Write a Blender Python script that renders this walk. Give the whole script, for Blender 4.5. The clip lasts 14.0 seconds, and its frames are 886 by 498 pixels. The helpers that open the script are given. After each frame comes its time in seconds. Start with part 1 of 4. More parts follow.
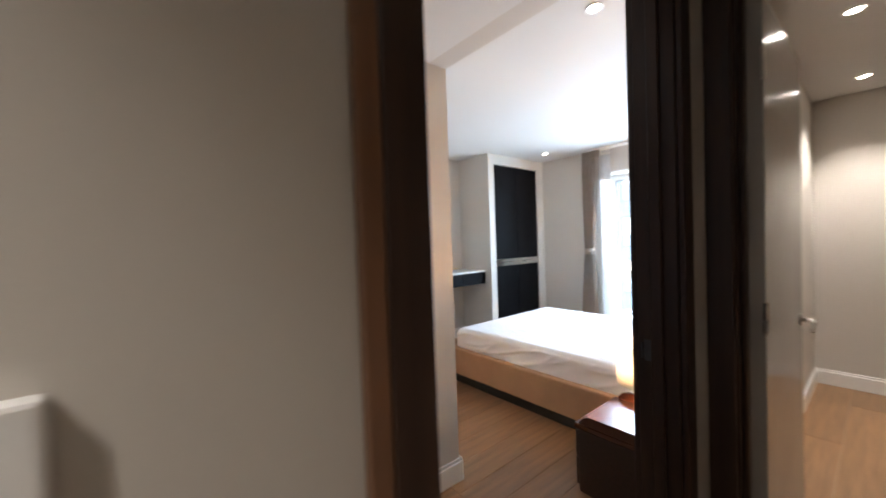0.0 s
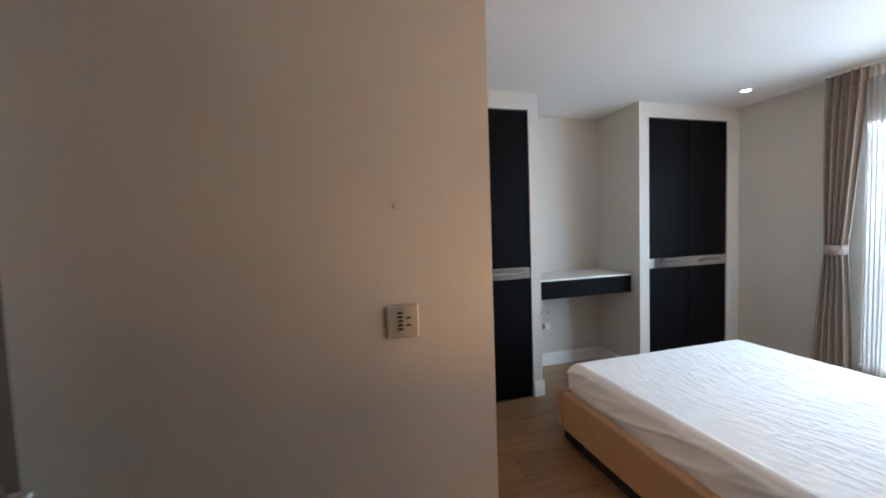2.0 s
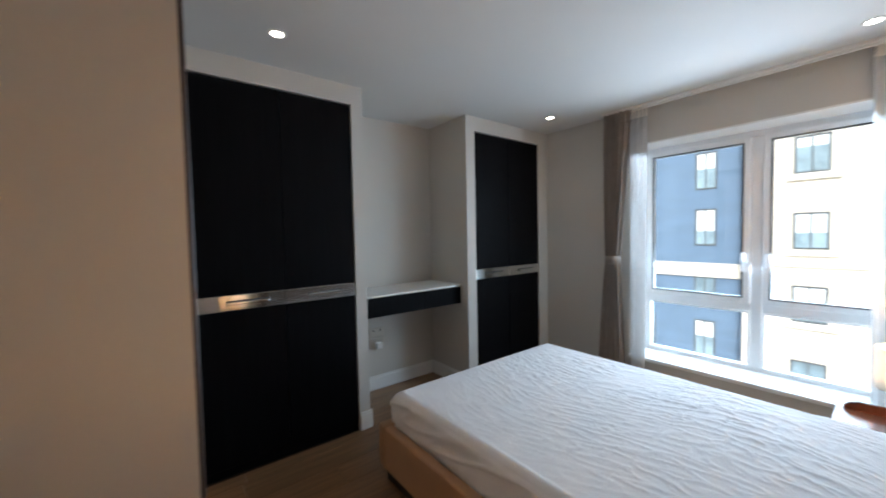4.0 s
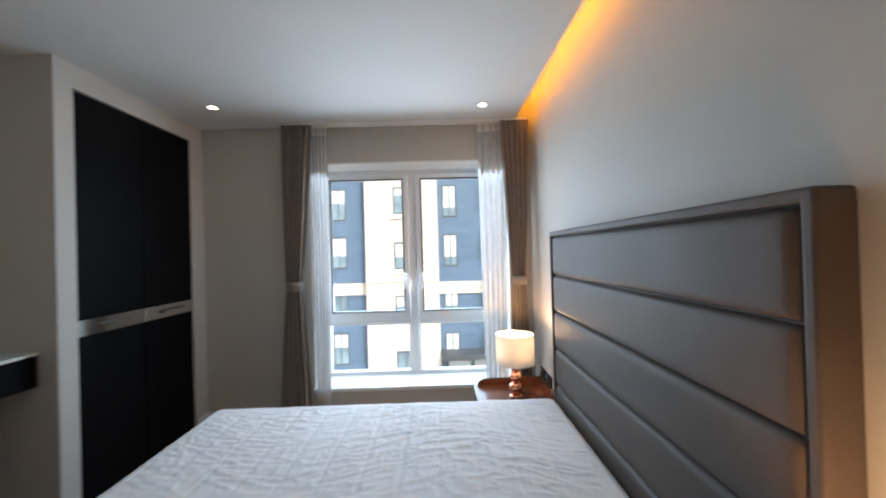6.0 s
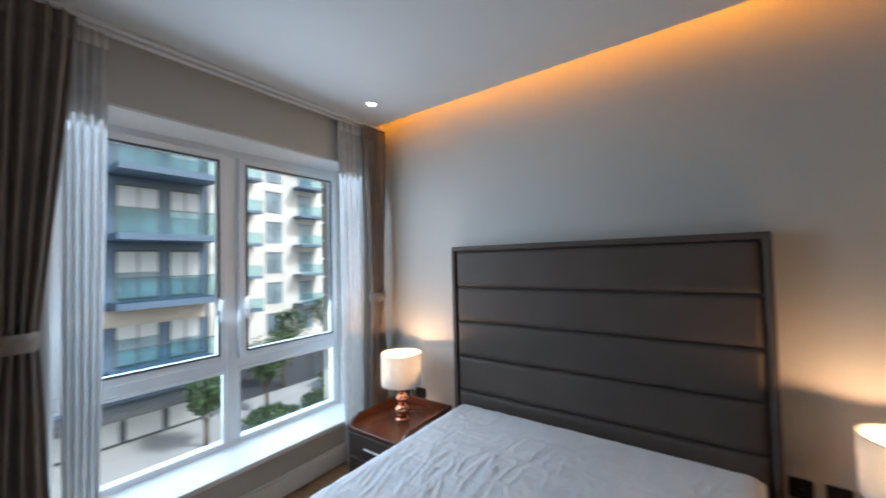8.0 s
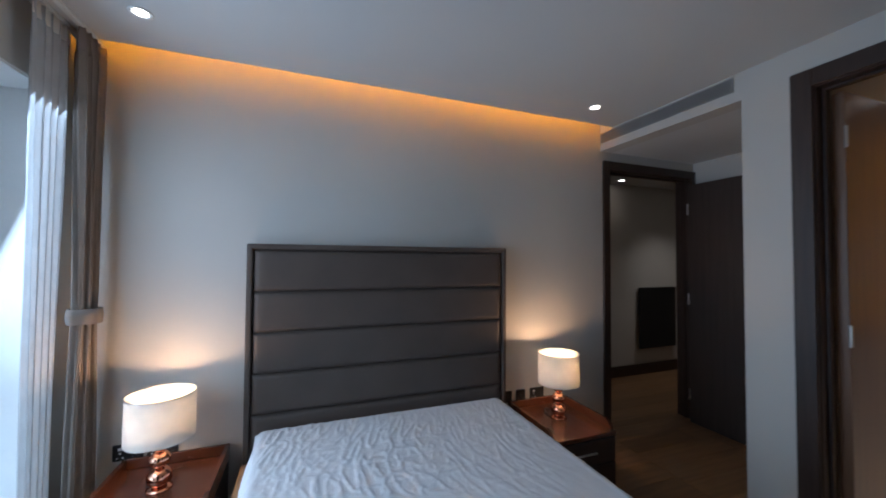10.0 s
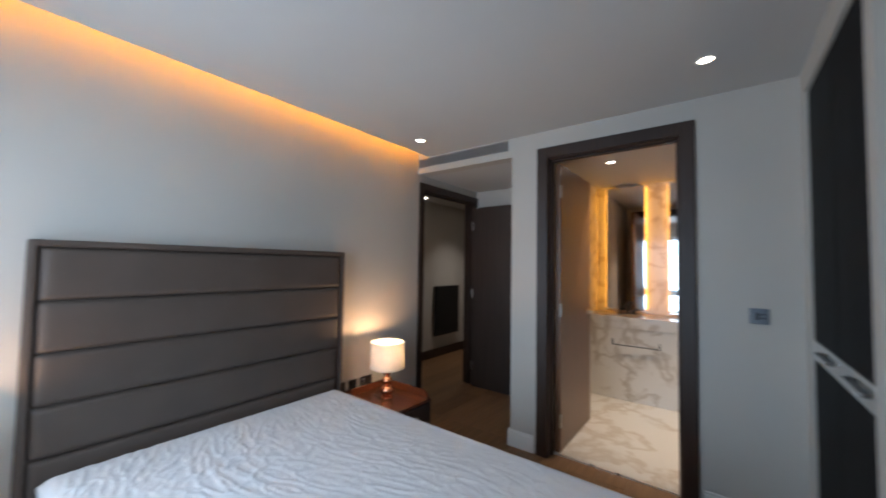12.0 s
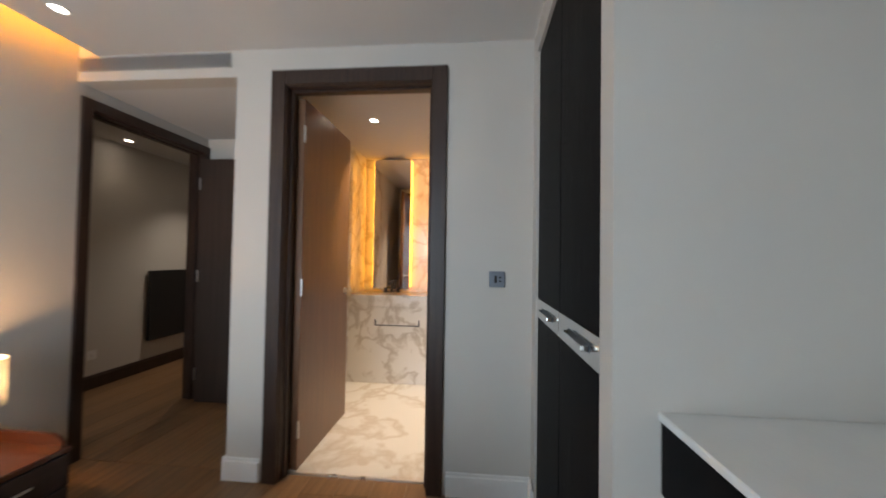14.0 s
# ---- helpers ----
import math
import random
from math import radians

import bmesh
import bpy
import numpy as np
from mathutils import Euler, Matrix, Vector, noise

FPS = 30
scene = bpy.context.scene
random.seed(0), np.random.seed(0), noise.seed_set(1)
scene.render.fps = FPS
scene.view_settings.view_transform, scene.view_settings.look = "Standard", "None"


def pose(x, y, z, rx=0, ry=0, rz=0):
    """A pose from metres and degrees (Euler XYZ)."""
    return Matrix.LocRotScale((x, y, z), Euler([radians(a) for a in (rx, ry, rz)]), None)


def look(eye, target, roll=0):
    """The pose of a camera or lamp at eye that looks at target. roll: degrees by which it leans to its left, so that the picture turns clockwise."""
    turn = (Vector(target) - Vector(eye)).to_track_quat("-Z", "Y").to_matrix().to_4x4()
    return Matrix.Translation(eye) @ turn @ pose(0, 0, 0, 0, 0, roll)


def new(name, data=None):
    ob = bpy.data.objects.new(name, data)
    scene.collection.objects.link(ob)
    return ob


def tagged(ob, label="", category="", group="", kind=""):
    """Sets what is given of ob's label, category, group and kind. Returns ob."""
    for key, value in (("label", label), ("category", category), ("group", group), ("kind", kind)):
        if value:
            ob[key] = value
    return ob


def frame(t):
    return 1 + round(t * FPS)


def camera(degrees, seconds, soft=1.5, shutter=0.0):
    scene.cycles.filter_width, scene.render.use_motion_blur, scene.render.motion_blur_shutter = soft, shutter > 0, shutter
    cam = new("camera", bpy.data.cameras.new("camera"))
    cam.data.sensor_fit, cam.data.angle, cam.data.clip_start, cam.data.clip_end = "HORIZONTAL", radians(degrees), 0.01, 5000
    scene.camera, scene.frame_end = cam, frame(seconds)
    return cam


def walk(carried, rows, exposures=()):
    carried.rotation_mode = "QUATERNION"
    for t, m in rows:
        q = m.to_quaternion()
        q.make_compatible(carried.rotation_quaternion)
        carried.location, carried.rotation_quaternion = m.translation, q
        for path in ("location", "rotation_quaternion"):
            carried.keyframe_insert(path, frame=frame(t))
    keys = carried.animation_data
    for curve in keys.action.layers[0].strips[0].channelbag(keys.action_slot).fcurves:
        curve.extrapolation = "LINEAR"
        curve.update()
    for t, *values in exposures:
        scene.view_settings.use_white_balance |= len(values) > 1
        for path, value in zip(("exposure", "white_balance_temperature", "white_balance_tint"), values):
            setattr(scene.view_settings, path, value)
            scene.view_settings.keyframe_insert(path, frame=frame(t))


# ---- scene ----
cam = camera(101.4, 14.0, soft=1.8, shutter=0.5)
METRES, EYE, TILT, LEAN, TURN = 5.7, 1.25, 0.0, 0.0, -28.1
PATH = [
    (0, (0.413, 0.747, 1.383), (1.681, 2.293, 1.334), -2.0),
    (0.2, (0.557, 0.772, 1.375), (1.705, 2.408, 1.313), -2.1),
    (0.4, (0.695, 0.822, 1.372), (1.694, 2.556, 1.309), -2.3),
    (0.5, (0.754, 0.832, 1.384), (1.674, 2.606, 1.306), -1.9),
    (1, (1.058, 1.026, 1.374), (1.728, 2.907, 1.272), -2.1),
    (1.5, (1.252, 1.190, 1.397), (1.756, 3.124, 1.289), -2.0),
    (2, (1.355, 1.345, 1.435), (1.875, 3.272, 1.324), -2.0),
    (4.3, (1.771, 1.654, 1.438), (3.160, 3.092, 1.370), -1.6),
    (4.5, (1.797, 1.702, 1.47), (3.289, 3.032, 1.412), -2.0),
    (5, (1.826, 1.706, 1.504), (3.536, 2.742, 1.454), -1.6),
    (5.5, (1.907, 1.818, 1.411), (3.847, 2.303, 1.4), -1.3),
    (6, (2.028, 2.062, 1.42), (4.028, 2.039, 1.434), -1.6),
    (6.5, (2.323, 2.279, 1.393), (4.294, 1.962, 1.508), -1.4),
    (7, (2.531, 2.669, 1.364), (4.385, 1.929, 1.488), -1.7),
    (7.5, (2.749, 3.08, 1.368), (4.313, 1.838, 1.484), -1.9),
    (8, (2.919, 3.387, 1.433), (4.093, 1.769, 1.499), -1.4),
    (8.5, (3.201, 3.575, 1.431), (3.724, 1.645, 1.487), -1.1),
    (9, (3.531, 3.542, 1.435), (3.532, 1.543, 1.487), -0.7),
    (9.2, (3.641, 3.524, 1.427), (3.455, 1.534, 1.482), -0.5),
    (11.3, (4.391, 3.765, 1.488), (3.229, 2.138, 1.547), 0.8),
    (11.5, (4.424, 3.733, 1.477), (3.174, 2.173, 1.545), 0.6),
    (12, (4.473, 3.678, 1.444), (2.887, 2.462, 1.528), 0.9),
    (12.5, (4.51, 3.674, 1.433), (2.71, 2.808, 1.536), 0.9),
    (13, (4.476, 3.67, 1.435), (2.565, 3.086, 1.537), 0.8),
    (13.5, (4.252, 3.68, 1.365), (2.276, 3.377, 1.434), 0.9),
    (14, (3.761, 3.727, 1.293), (1.77, 3.548, 1.341), 0.9),
]
EXPOSURES = [(0, 2.7, 6150, 11), (0.5, 2.6, 6200, 11), (1.5, 2.2, 6250, 11), (2, 2.0, 6250, 11), (4.5, 1.1, 6300, 10), (5.5, 0.95, 6500, 12), (7, 0.92, 6500, 11), (8.5, 0.2, 5800, 11), (9, 0.1, 5600, 11), (11.5, 0.7, 5850, 12), (12.5, 1.15, 6500, 12), (13.5, 1.6, 6750, 13), (14, 1.45, 6800, 13)]
walk(cam, [(t, look(eye, target, roll)) for t, eye, target, roll in PATH], EXPOSURES)

# ---- world and light ----
world = bpy.data.worlds.new("overcast_sky")
scene.world = world
world.use_nodes = True
wn = world.node_tree.nodes
sky = wn.new("ShaderNodeTexSky")
sky.sky_type, sky.sun_disc = "NISHITA", False
sky.sun_elevation, sky.sun_rotation, sky.air_density, sky.dust_density = radians(40), radians(250), 1.0, 3.0
world.node_tree.links.new(sky.outputs[0], wn["Background"].inputs[0])
wn["Background"].inputs[1].default_value = 0.15
sun = new("sun", bpy.data.lights.new("sun", "SUN"))
sun.data.energy, sun.data.angle, sun.data.color = 2.6, radians(8), (0.95, 0.97, 1.0)
sun.matrix_world = look((-20, -8, 22), (0, 0, 0))


def lamp_at(name, kind, m, power, colour, **more):
    ob = new(name, bpy.data.lights.new(name, kind))
    ob.data.energy, ob.data.color = power, colour
    ob.matrix_world = m
    if kind == "SPOT":
        ob.data.spot_size, ob.data.spot_blend, ob.data.shadow_soft_size = radians(more.get("cone", 95)), 0.8, 0.03
    if kind == "POINT":
        ob.data.shadow_soft_size = more.get("soft", 0.03)
    if kind == "AREA":
        ob.data.shape, ob.data.size, ob.data.size_y = "RECTANGLE", more["sx"], more["sy"]
        ob.data.spread = radians(180)
    return ob


WARM = (1.0, 0.82, 0.62)
COOL = (1.0, 0.90, 0.78)
AMBER = (1.0, 0.36, 0.012)

lamp_at("window_skylight", "AREA", look((5.345, 2.30, 1.23), (0, 2.30, -0.7)), 32.0, (0.62, 0.81, 1.0), sx=1.6, sy=1.84)

# ---- materials ----


def mat(name, base, rough=0.5, metal=0.0, vary=0.12, scale=6.0, fine=120.0, bump=0.1, stretch=(1, 1, 1), second=None, rand=0.0, coat=0.0, spec=0.5):
    """A principled surface with coarse and fine variation in colour, gloss and relief."""
    m = bpy.data.materials.new(name)
    m.use_nodes = True
    n, l = m.node_tree.nodes, m.node_tree.links
    p = n["Principled BSDF"]
    co = n.new("ShaderNodeTexCoord")
    mp = n.new("ShaderNodeMapping")
    mp.inputs["Scale"].default_value = stretch
    l.new(co.outputs["Object"], mp.inputs[0])
    big, small = n.new("ShaderNodeTexNoise"), n.new("ShaderNodeTexNoise")
    big.inputs["Scale"].default_value, small.inputs["Scale"].default_value = scale, fine
    big.inputs["Detail"].default_value, small.inputs["Detail"].default_value = 4, 3
    l.new(mp.outputs[0], big.inputs["Vector"])
    l.new(mp.outputs[0], small.inputs["Vector"])
    mix = n.new("ShaderNodeMix")
    mix.data_type = "RGBA"
    dark = second or tuple(c * (1 - vary) for c in base)
    lite = base if second else tuple(min(1, c * (1 + vary)) for c in base)
    mix.inputs[6].default_value, mix.inputs[7].default_value = (*dark, 1), (*lite, 1)
    add = n.new("ShaderNodeMath")
    add.operation = "MULTIPLY_ADD"
    add.inputs[1].default_value, add.inputs[2].default_value = 0.4, -0.2
    l.new(small.outputs[0], add.inputs[0])
    sm = n.new("ShaderNodeMath")
    l.new(big.outputs[0], sm.inputs[0])
    l.new(add.outputs[0], sm.inputs[1])
    ramp = n.new("ShaderNodeMapRange")
    ramp.inputs[1].default_value, ramp.inputs[2].default_value = 0.3, 0.7
    l.new(sm.outputs[0], ramp.inputs[0])
    l.new(ramp.outputs[0], mix.inputs[0])
    out = mix.outputs[2]
    if rand:
        info, hsv, mr = n.new("ShaderNodeObjectInfo"), n.new("ShaderNodeHueSaturation"), n.new("ShaderNodeMapRange")
        mr.inputs[3].default_value, mr.inputs[4].default_value = 1 - rand, 1 + rand
        l.new(info.outputs["Random"], mr.inputs[0])
        l.new(mr.outputs[0], hsv.inputs["Value"])
        l.new(out, hsv.inputs["Color"])
        out = hsv.outputs[0]
    l.new(out, p.inputs["Base Color"])
    rr = n.new("ShaderNodeMapRange")
    rr.inputs[3].default_value, rr.inputs[4].default_value = max(0.02, rough * 0.85), min(1, rough * 1.15)
    l.new(big.outputs[0], rr.inputs[0])
    l.new(rr.outputs[0], p.inputs["Roughness"])
    p.inputs["Metallic"].default_value = metal
    p.inputs["Coat Weight"].default_value = coat
    p.inputs["Coat Roughness"].default_value = 0.15
    if bump:
        b = n.new("ShaderNodeBump")
        b.inputs["Strength"].default_value, b.inputs["Distance"].default_value = bump, 0.002
        l.new(small.outputs[0], b.inputs["Height"])
        l.new(b.outputs[0], p.inputs["Normal"])
    p.inputs["Specular IOR Level"].default_value = spec
    return m


def glow(name, colour, power, base=(0.8, 0.8, 0.8)):
    m = bpy.data.materials.new(name)
    m.use_nodes = True
    p = m.node_tree.nodes["Principled BSDF"]
    p.inputs["Base Color"].default_value = (*base, 1)
    p.inputs["Emission Color"].default_value = (*colour, 1)
    p.inputs["Emission Strength"].default_value = power
    return m


def marble(name, base, vein, scale=2.2, rough=0.16):
    m = mat(name, base, rough, vary=0.05, scale=3, fine=30, bump=0.0)
    n, l = m.node_tree.nodes, m.node_tree.links
    p = n["Principled BSDF"]
    co, warp, wave = n.new("ShaderNodeTexCoord"), n.new("ShaderNodeTexNoise"), n.new("ShaderNodeTexNoise")
    warp.inputs["Scale"].default_value, warp.inputs["Detail"].default_value = scale, 5
    wave.inputs["Scale"].default_value, wave.inputs["Detail"].default_value = scale * 1.6, 6
    vm = n.new("ShaderNodeVectorMath")
    vm.operation = "MULTIPLY_ADD"
    vm.inputs[1].default_value = (0.55, 0.55, 0.55)
    l.new(co.outputs["Object"], warp.inputs["Vector"])
    l.new(warp.outputs["Color"], vm.inputs[0])
    l.new(co.outputs["Object"], vm.inputs[2])
    l.new(vm.outputs[0], wave.inputs["Vector"])
    ramp = n.new("ShaderNodeValToRGB")
    e = ramp.color_ramp.elements
    e[0].position, e[0].color = 0.44, (*base, 1)
    e[1].position, e[1].color = 0.56, (*base, 1)
    mid = e.new(0.5)
    mid.color = (*vein, 1)
    l.new(wave.outputs[0], ramp.inputs[0])
    l.new(ramp.outputs[0], p.inputs["Base Color"])
    return m


def glass_mat(name, tint=(0.93, 0.97, 0.97)):
    m = bpy.data.materials.new(name)
    m.use_nodes = True
    n, l = m.node_tree.nodes, m.node_tree.links
    tr, gl, mx, fr = n.new("ShaderNodeBsdfTransparent"), n.new("ShaderNodeBsdfGlossy"), n.new("ShaderNodeMixShader"), n.new("ShaderNodeFresnel")
    tr.inputs[0].default_value, gl.inputs["Roughness"].default_value = (*tint, 1), 0.02
    fr.inputs[0].default_value = 1.3
    l.new(fr.outputs[0], mx.inputs[0])
    l.new(tr.outputs[0], mx.inputs[1])
    l.new(gl.outputs[0], mx.inputs[2])
    l.new(mx.outputs[0], n["Material Output"].inputs[0])
    return m


def cloth_mat(name, colour, through_share, clear=0.0):
    """Cloth that lets some light through; clear: the share of open weave."""
    m = mat(name, colour, 0.9, vary=0.08, scale=14, fine=400, bump=0.25)
    n, l = m.node_tree.nodes, m.node_tree.links
    p, out = n["Principled BSDF"], n["Material Output"]
    tl, mx = n.new("ShaderNodeBsdfTranslucent"), n.new("ShaderNodeMixShader")
    tl.inputs[0].default_value, mx.inputs[0].default_value = (*colour, 1), through_share
    l.new(p.outputs[0], mx.inputs[1])
    l.new(tl.outputs[0], mx.inputs[2])
    last = mx
    if clear:
        tr, m2 = n.new("ShaderNodeBsdfTransparent"), n.new("ShaderNodeMixShader")
        m2.inputs[0].default_value = clear
        l.new(mx.outputs[0], m2.inputs[1])
        l.new(tr.outputs[0], m2.inputs[2])
        last = m2
    l.new(last.outputs[0], out.inputs[0])
    return m


M_WALL = mat("wall_paint", (0.56, 0.525, 0.475), 0.6, vary=0.025, scale=1.5, fine=260, bump=0.12)
M_CEIL = mat("ceiling_paint", (0.64, 0.63, 0.61), 0.7, vary=0.02, scale=1.2, fine=260, bump=0.08)
M_TRIM = mat("white_gloss_paint", (0.80, 0.79, 0.76), 0.35, vary=0.03, scale=4, fine=90, bump=0.04)
M_DARK = mat("dark_wenge_veneer", (0.038, 0.020, 0.013), 0.42, vary=0.3, scale=3, fine=60, bump=0.15, stretch=(14, 14, 0.7))
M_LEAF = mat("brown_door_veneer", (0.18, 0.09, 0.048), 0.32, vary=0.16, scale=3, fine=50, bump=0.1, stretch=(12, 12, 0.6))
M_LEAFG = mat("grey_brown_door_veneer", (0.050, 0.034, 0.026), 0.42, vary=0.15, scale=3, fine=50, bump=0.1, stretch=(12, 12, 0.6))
# White satin door of the next room; grey shading put into its base colour.
M_DIMDOOR = mat("shaded_white_satin", (0.50, 0.50, 0.49), 0.2, vary=0.03, scale=3, fine=90, bump=0.02)
M_BLACK = mat("black_oak_veneer", (0.0032, 0.003, 0.0036), 0.5, vary=0.35, scale=3, fine=70, bump=0.25, stretch=(16, 16, 0.8), spec=0.06)
M_STEEL = mat("polished_steel", (0.75, 0.74, 0.72), 0.09, 1.0, vary=0.03, scale=8, fine=200, bump=0.0)
M_BRUSH = mat("brushed_nickel", (0.70, 0.67, 0.63), 0.28, 1.0, vary=0.06, scale=8, fine=200, bump=0.05)
M_COPPER = mat("polished_copper", (0.86, 0.42, 0.27), 0.07, 1.0, vary=0.04, scale=8, fine=60, bump=0.0)
M_WALNUT = mat("reddish_walnut", (0.088, 0.029, 0.014), 0.26, vary=0.07, scale=3, fine=60, bump=0.02, stretch=(10, 1.2, 10), coat=0.3)
M_DRAWER = mat("dark_drawer_veneer", (0.05, 0.032, 0.026), 0.4, vary=0.2, scale=4, fine=60, bump=0.1, stretch=(1.2, 14, 14))
M_OAK = mat("brown_oak_floor", (0.245, 0.135, 0.064), 0.36, vary=0.24, scale=2.6, fine=45, bump=0.12, stretch=(0.9, 11, 11), rand=0.16)
M_GAP = mat("floor_joint", (0.03, 0.02, 0.014), 0.8)
M_HEAD = mat("taupe_leatherette", (0.092, 0.068, 0.055), 0.56, vary=0.08, scale=5, fine=260, bump=0.22, spec=0.32)
M_SIDE = mat("tan_leatherette", (0.42, 0.25, 0.135), 0.5, vary=0.08, scale=5, fine=260, bump=0.2)
M_SHEET = mat("white_cotton", (0.82, 0.82, 0.83), 0.85, vary=0.03, scale=9, fine=420, bump=0.3)
M_DESK = mat("white_stone_top", (0.72, 0.71, 0.68), 0.3, vary=0.04, scale=5, fine=160, bump=0.02)
M_UPVC = mat("white_upvc", (0.88, 0.89, 0.90), 0.3, vary=0.02, scale=5, fine=90, bump=0.02)
M_CURT = cloth_mat("taupe_curtain", (0.30, 0.245, 0.205), 0.12)
M_SHEER = cloth_mat("white_voile", (0.78, 0.77, 0.76), 0.22, 0.36)
M_SHADE = cloth_mat("cream_shade_cloth", (0.88, 0.84, 0.77), 0.42)
M_MARBLE = marble("white_marble", (0.78, 0.75, 0.70), (0.56, 0.50, 0.43), 1.9)
M_MARBLEF = marble("white_marble_floor", (0.78, 0.74, 0.67), (0.64, 0.56, 0.46), 1.5, 0.12)
M_MIRROR = mat("mirror", (0.92, 0.92, 0.92), 0.02, 1.0, vary=0.0, bump=0.0)
M_GLASS = glass_mat("window_glass")
M_PLASTIC = mat("black_plastic", (0.014, 0.013, 0.013), 0.3, vary=0.1, bump=0.02)
M_PLASTICW = mat("white_plastic", (0.75, 0.74, 0.72), 0.35, vary=0.03, bump=0.02)
M_SATIN = mat("satin_switch_plate", (0.62, 0.57, 0.50), 0.35, 0.7, vary=0.05, bump=0.02)
M_SWITCH = mat("dark_steel_switch_plate", (0.20, 0.22, 0.25), 0.4, 0.6, vary=0.05, bump=0.02)
M_GRILLE = mat("grey_grille", (0.30, 0.29, 0.28), 0.5, vary=0.06, bump=0.03)
M_BULB = glow("downlight_led", (1.0, 0.90, 0.76), 9.0)
M_AMBER = glow("amber_led", AMBER, 17.0)
M_AMBER2 = glow("amber_mirror_led", (1.0, 0.40, 0.035), 1.5)
M_BRICK = mat("buff_brick", (0.62, 0.55, 0.46), 0.85, vary=0.14, scale=1.2, fine=9, bump=0.4, stretch=(1, 1, 3))
M_BRICKN = mat("buff_masonry", (0.46, 0.36, 0.27), 0.85, vary=0.16, scale=8, fine=60, bump=0.4, rand=0.14)
M_CREAM = mat("cream_stone", (0.72, 0.66, 0.56), 0.8, vary=0.05, scale=1, fine=20)
M_SLATE = mat("blue_grey_cladding", (0.11, 0.165, 0.24), 0.5, vary=0.10, scale=0.6, fine=14, bump=0.2, stretch=(1, 1, 5))
M_FARW = mat("far_white_render", (0.72, 0.68, 0.62), 0.85, vary=0.08, scale=0.4, fine=6)
M_FRAMEG = mat("dark_window_frame", (0.07, 0.075, 0.08), 0.45, vary=0.06)
M_PANE = mat("facade_pane", (0.22, 0.29, 0.33), 0.08, vary=0.3, scale=0.7, fine=5, bump=0.0)
M_PALE = mat("pale_blind_and_reflection", (0.62, 0.64, 0.64), 0.8, vary=0.05, scale=2, fine=40)
M_BALG = glass_mat("balcony_glass", (0.72, 0.86, 0.88))
M_ROAD = mat("asphalt", (0.055, 0.055, 0.058), 0.9, vary=0.2, scale=0.6, fine=30, bump=0.4)
M_PAVE = mat("grey_paving", (0.44, 0.43, 0.41), 0.85, vary=0.1, scale=0.8, fine=14, bump=0.3)
M_LEAFT = mat("hedge_leaves", (0.055, 0.10, 0.035), 0.6, vary=0.4, scale=3, fine=14, bump=0.1)
M_BARK = mat("bark", (0.10, 0.075, 0.055), 0.9, vary=0.3, scale=5, fine=30, bump=0.5)

# ---- building helpers ----


class B:
    """A bmesh about a base point; everything is given in the world's metres."""

    def __init__(self, base=(0, 0, 0)):
        self.bm, self.o = bmesh.new(), Vector(base)

    def box(self, x0, x1, y0, y1, z0, z1, bev=0.0, seg=1):
        m = Matrix.Translation(Vector(((x0 + x1) / 2, (y0 + y1) / 2, (z0 + z1) / 2)) - self.o) @ Matrix.Diagonal((abs(x1 - x0), abs(y1 - y0), abs(z1 - z0), 1))
        vs = bmesh.ops.create_cube(self.bm, size=1, matrix=m)["verts"]
        if bev:
            es = list({e for v in vs for e in v.link_edges})
            bmesh.ops.bevel(self.bm, geom=es, offset=bev, segments=seg, affect="EDGES", profile=0.5)
        return self

    def cyl(self, a, b, r, seg=20, r2=None):
        a, b = Vector(a) - self.o, Vector(b) - self.o
        d = b - a
        m = Matrix.Translation((a + b) / 2) @ d.to_track_quat("Z", "Y").to_matrix().to_4x4()
        bmesh.ops.create_cone(self.bm, cap_ends=True, segments=seg, radius1=r, radius2=r if r2 is None else r2, depth=d.length, matrix=m)
        return self

    def lathe(self, profile, c, seg=32):
        c = Vector(c) - self.o
        rings = []
        for r, z in profile:
            rings.append([self.bm.verts.new((c.x + r * math.cos(2 * math.pi * k / seg), c.y + r * math.sin(2 * math.pi * k / seg), c.z + z)) for k in range(seg)])
        for a, b in zip(rings, rings[1:]):
            for k in range(seg):
                self.bm.faces.new((a[k], a[(k + 1) % seg], b[(k + 1) % seg], b[k]))
        return self

    def sheet(self, f, nu, nv):
        g = [[self.bm.verts.new(Vector(f(i / nu, j / nv)) - self.o) for i in range(nu + 1)] for j in range(nv + 1)]
        for j in range(nv):
            for i in range(nu):
                self.bm.faces.new((g[j][i], g[j][i + 1], g[j + 1][i + 1], g[j + 1][i]))
        return self


def finish(name, b, material, smooth=False):
    me = bpy.data.meshes.new(name)
    bmesh.ops.recalc_face_normals(b.bm, faces=b.bm.faces)
    if smooth:
        for f in b.bm.faces:
            f.smooth = True
    b.bm.to_mesh(me)
    b.bm.free()
    me.materials.append(material)
    return new(name, me)


def part(name, b, material, parent, label="", smooth=False):
    ob = finish(name, b, material, smooth)
    ob.parent = parent
    return tagged(ob, label) if label else ob


def thing(name, base, label, category, group=""):
    e = new(name)
    e.empty_display_size = 0.1
    e.location = base
    return tagged(e, label, category, group)


def setting(name, b, material, label, smooth=False):
    ob = finish(name, b, material, smooth)
    ob.location = b.o
    return tagged(ob, label, name.split("_")[0], kind="structure")


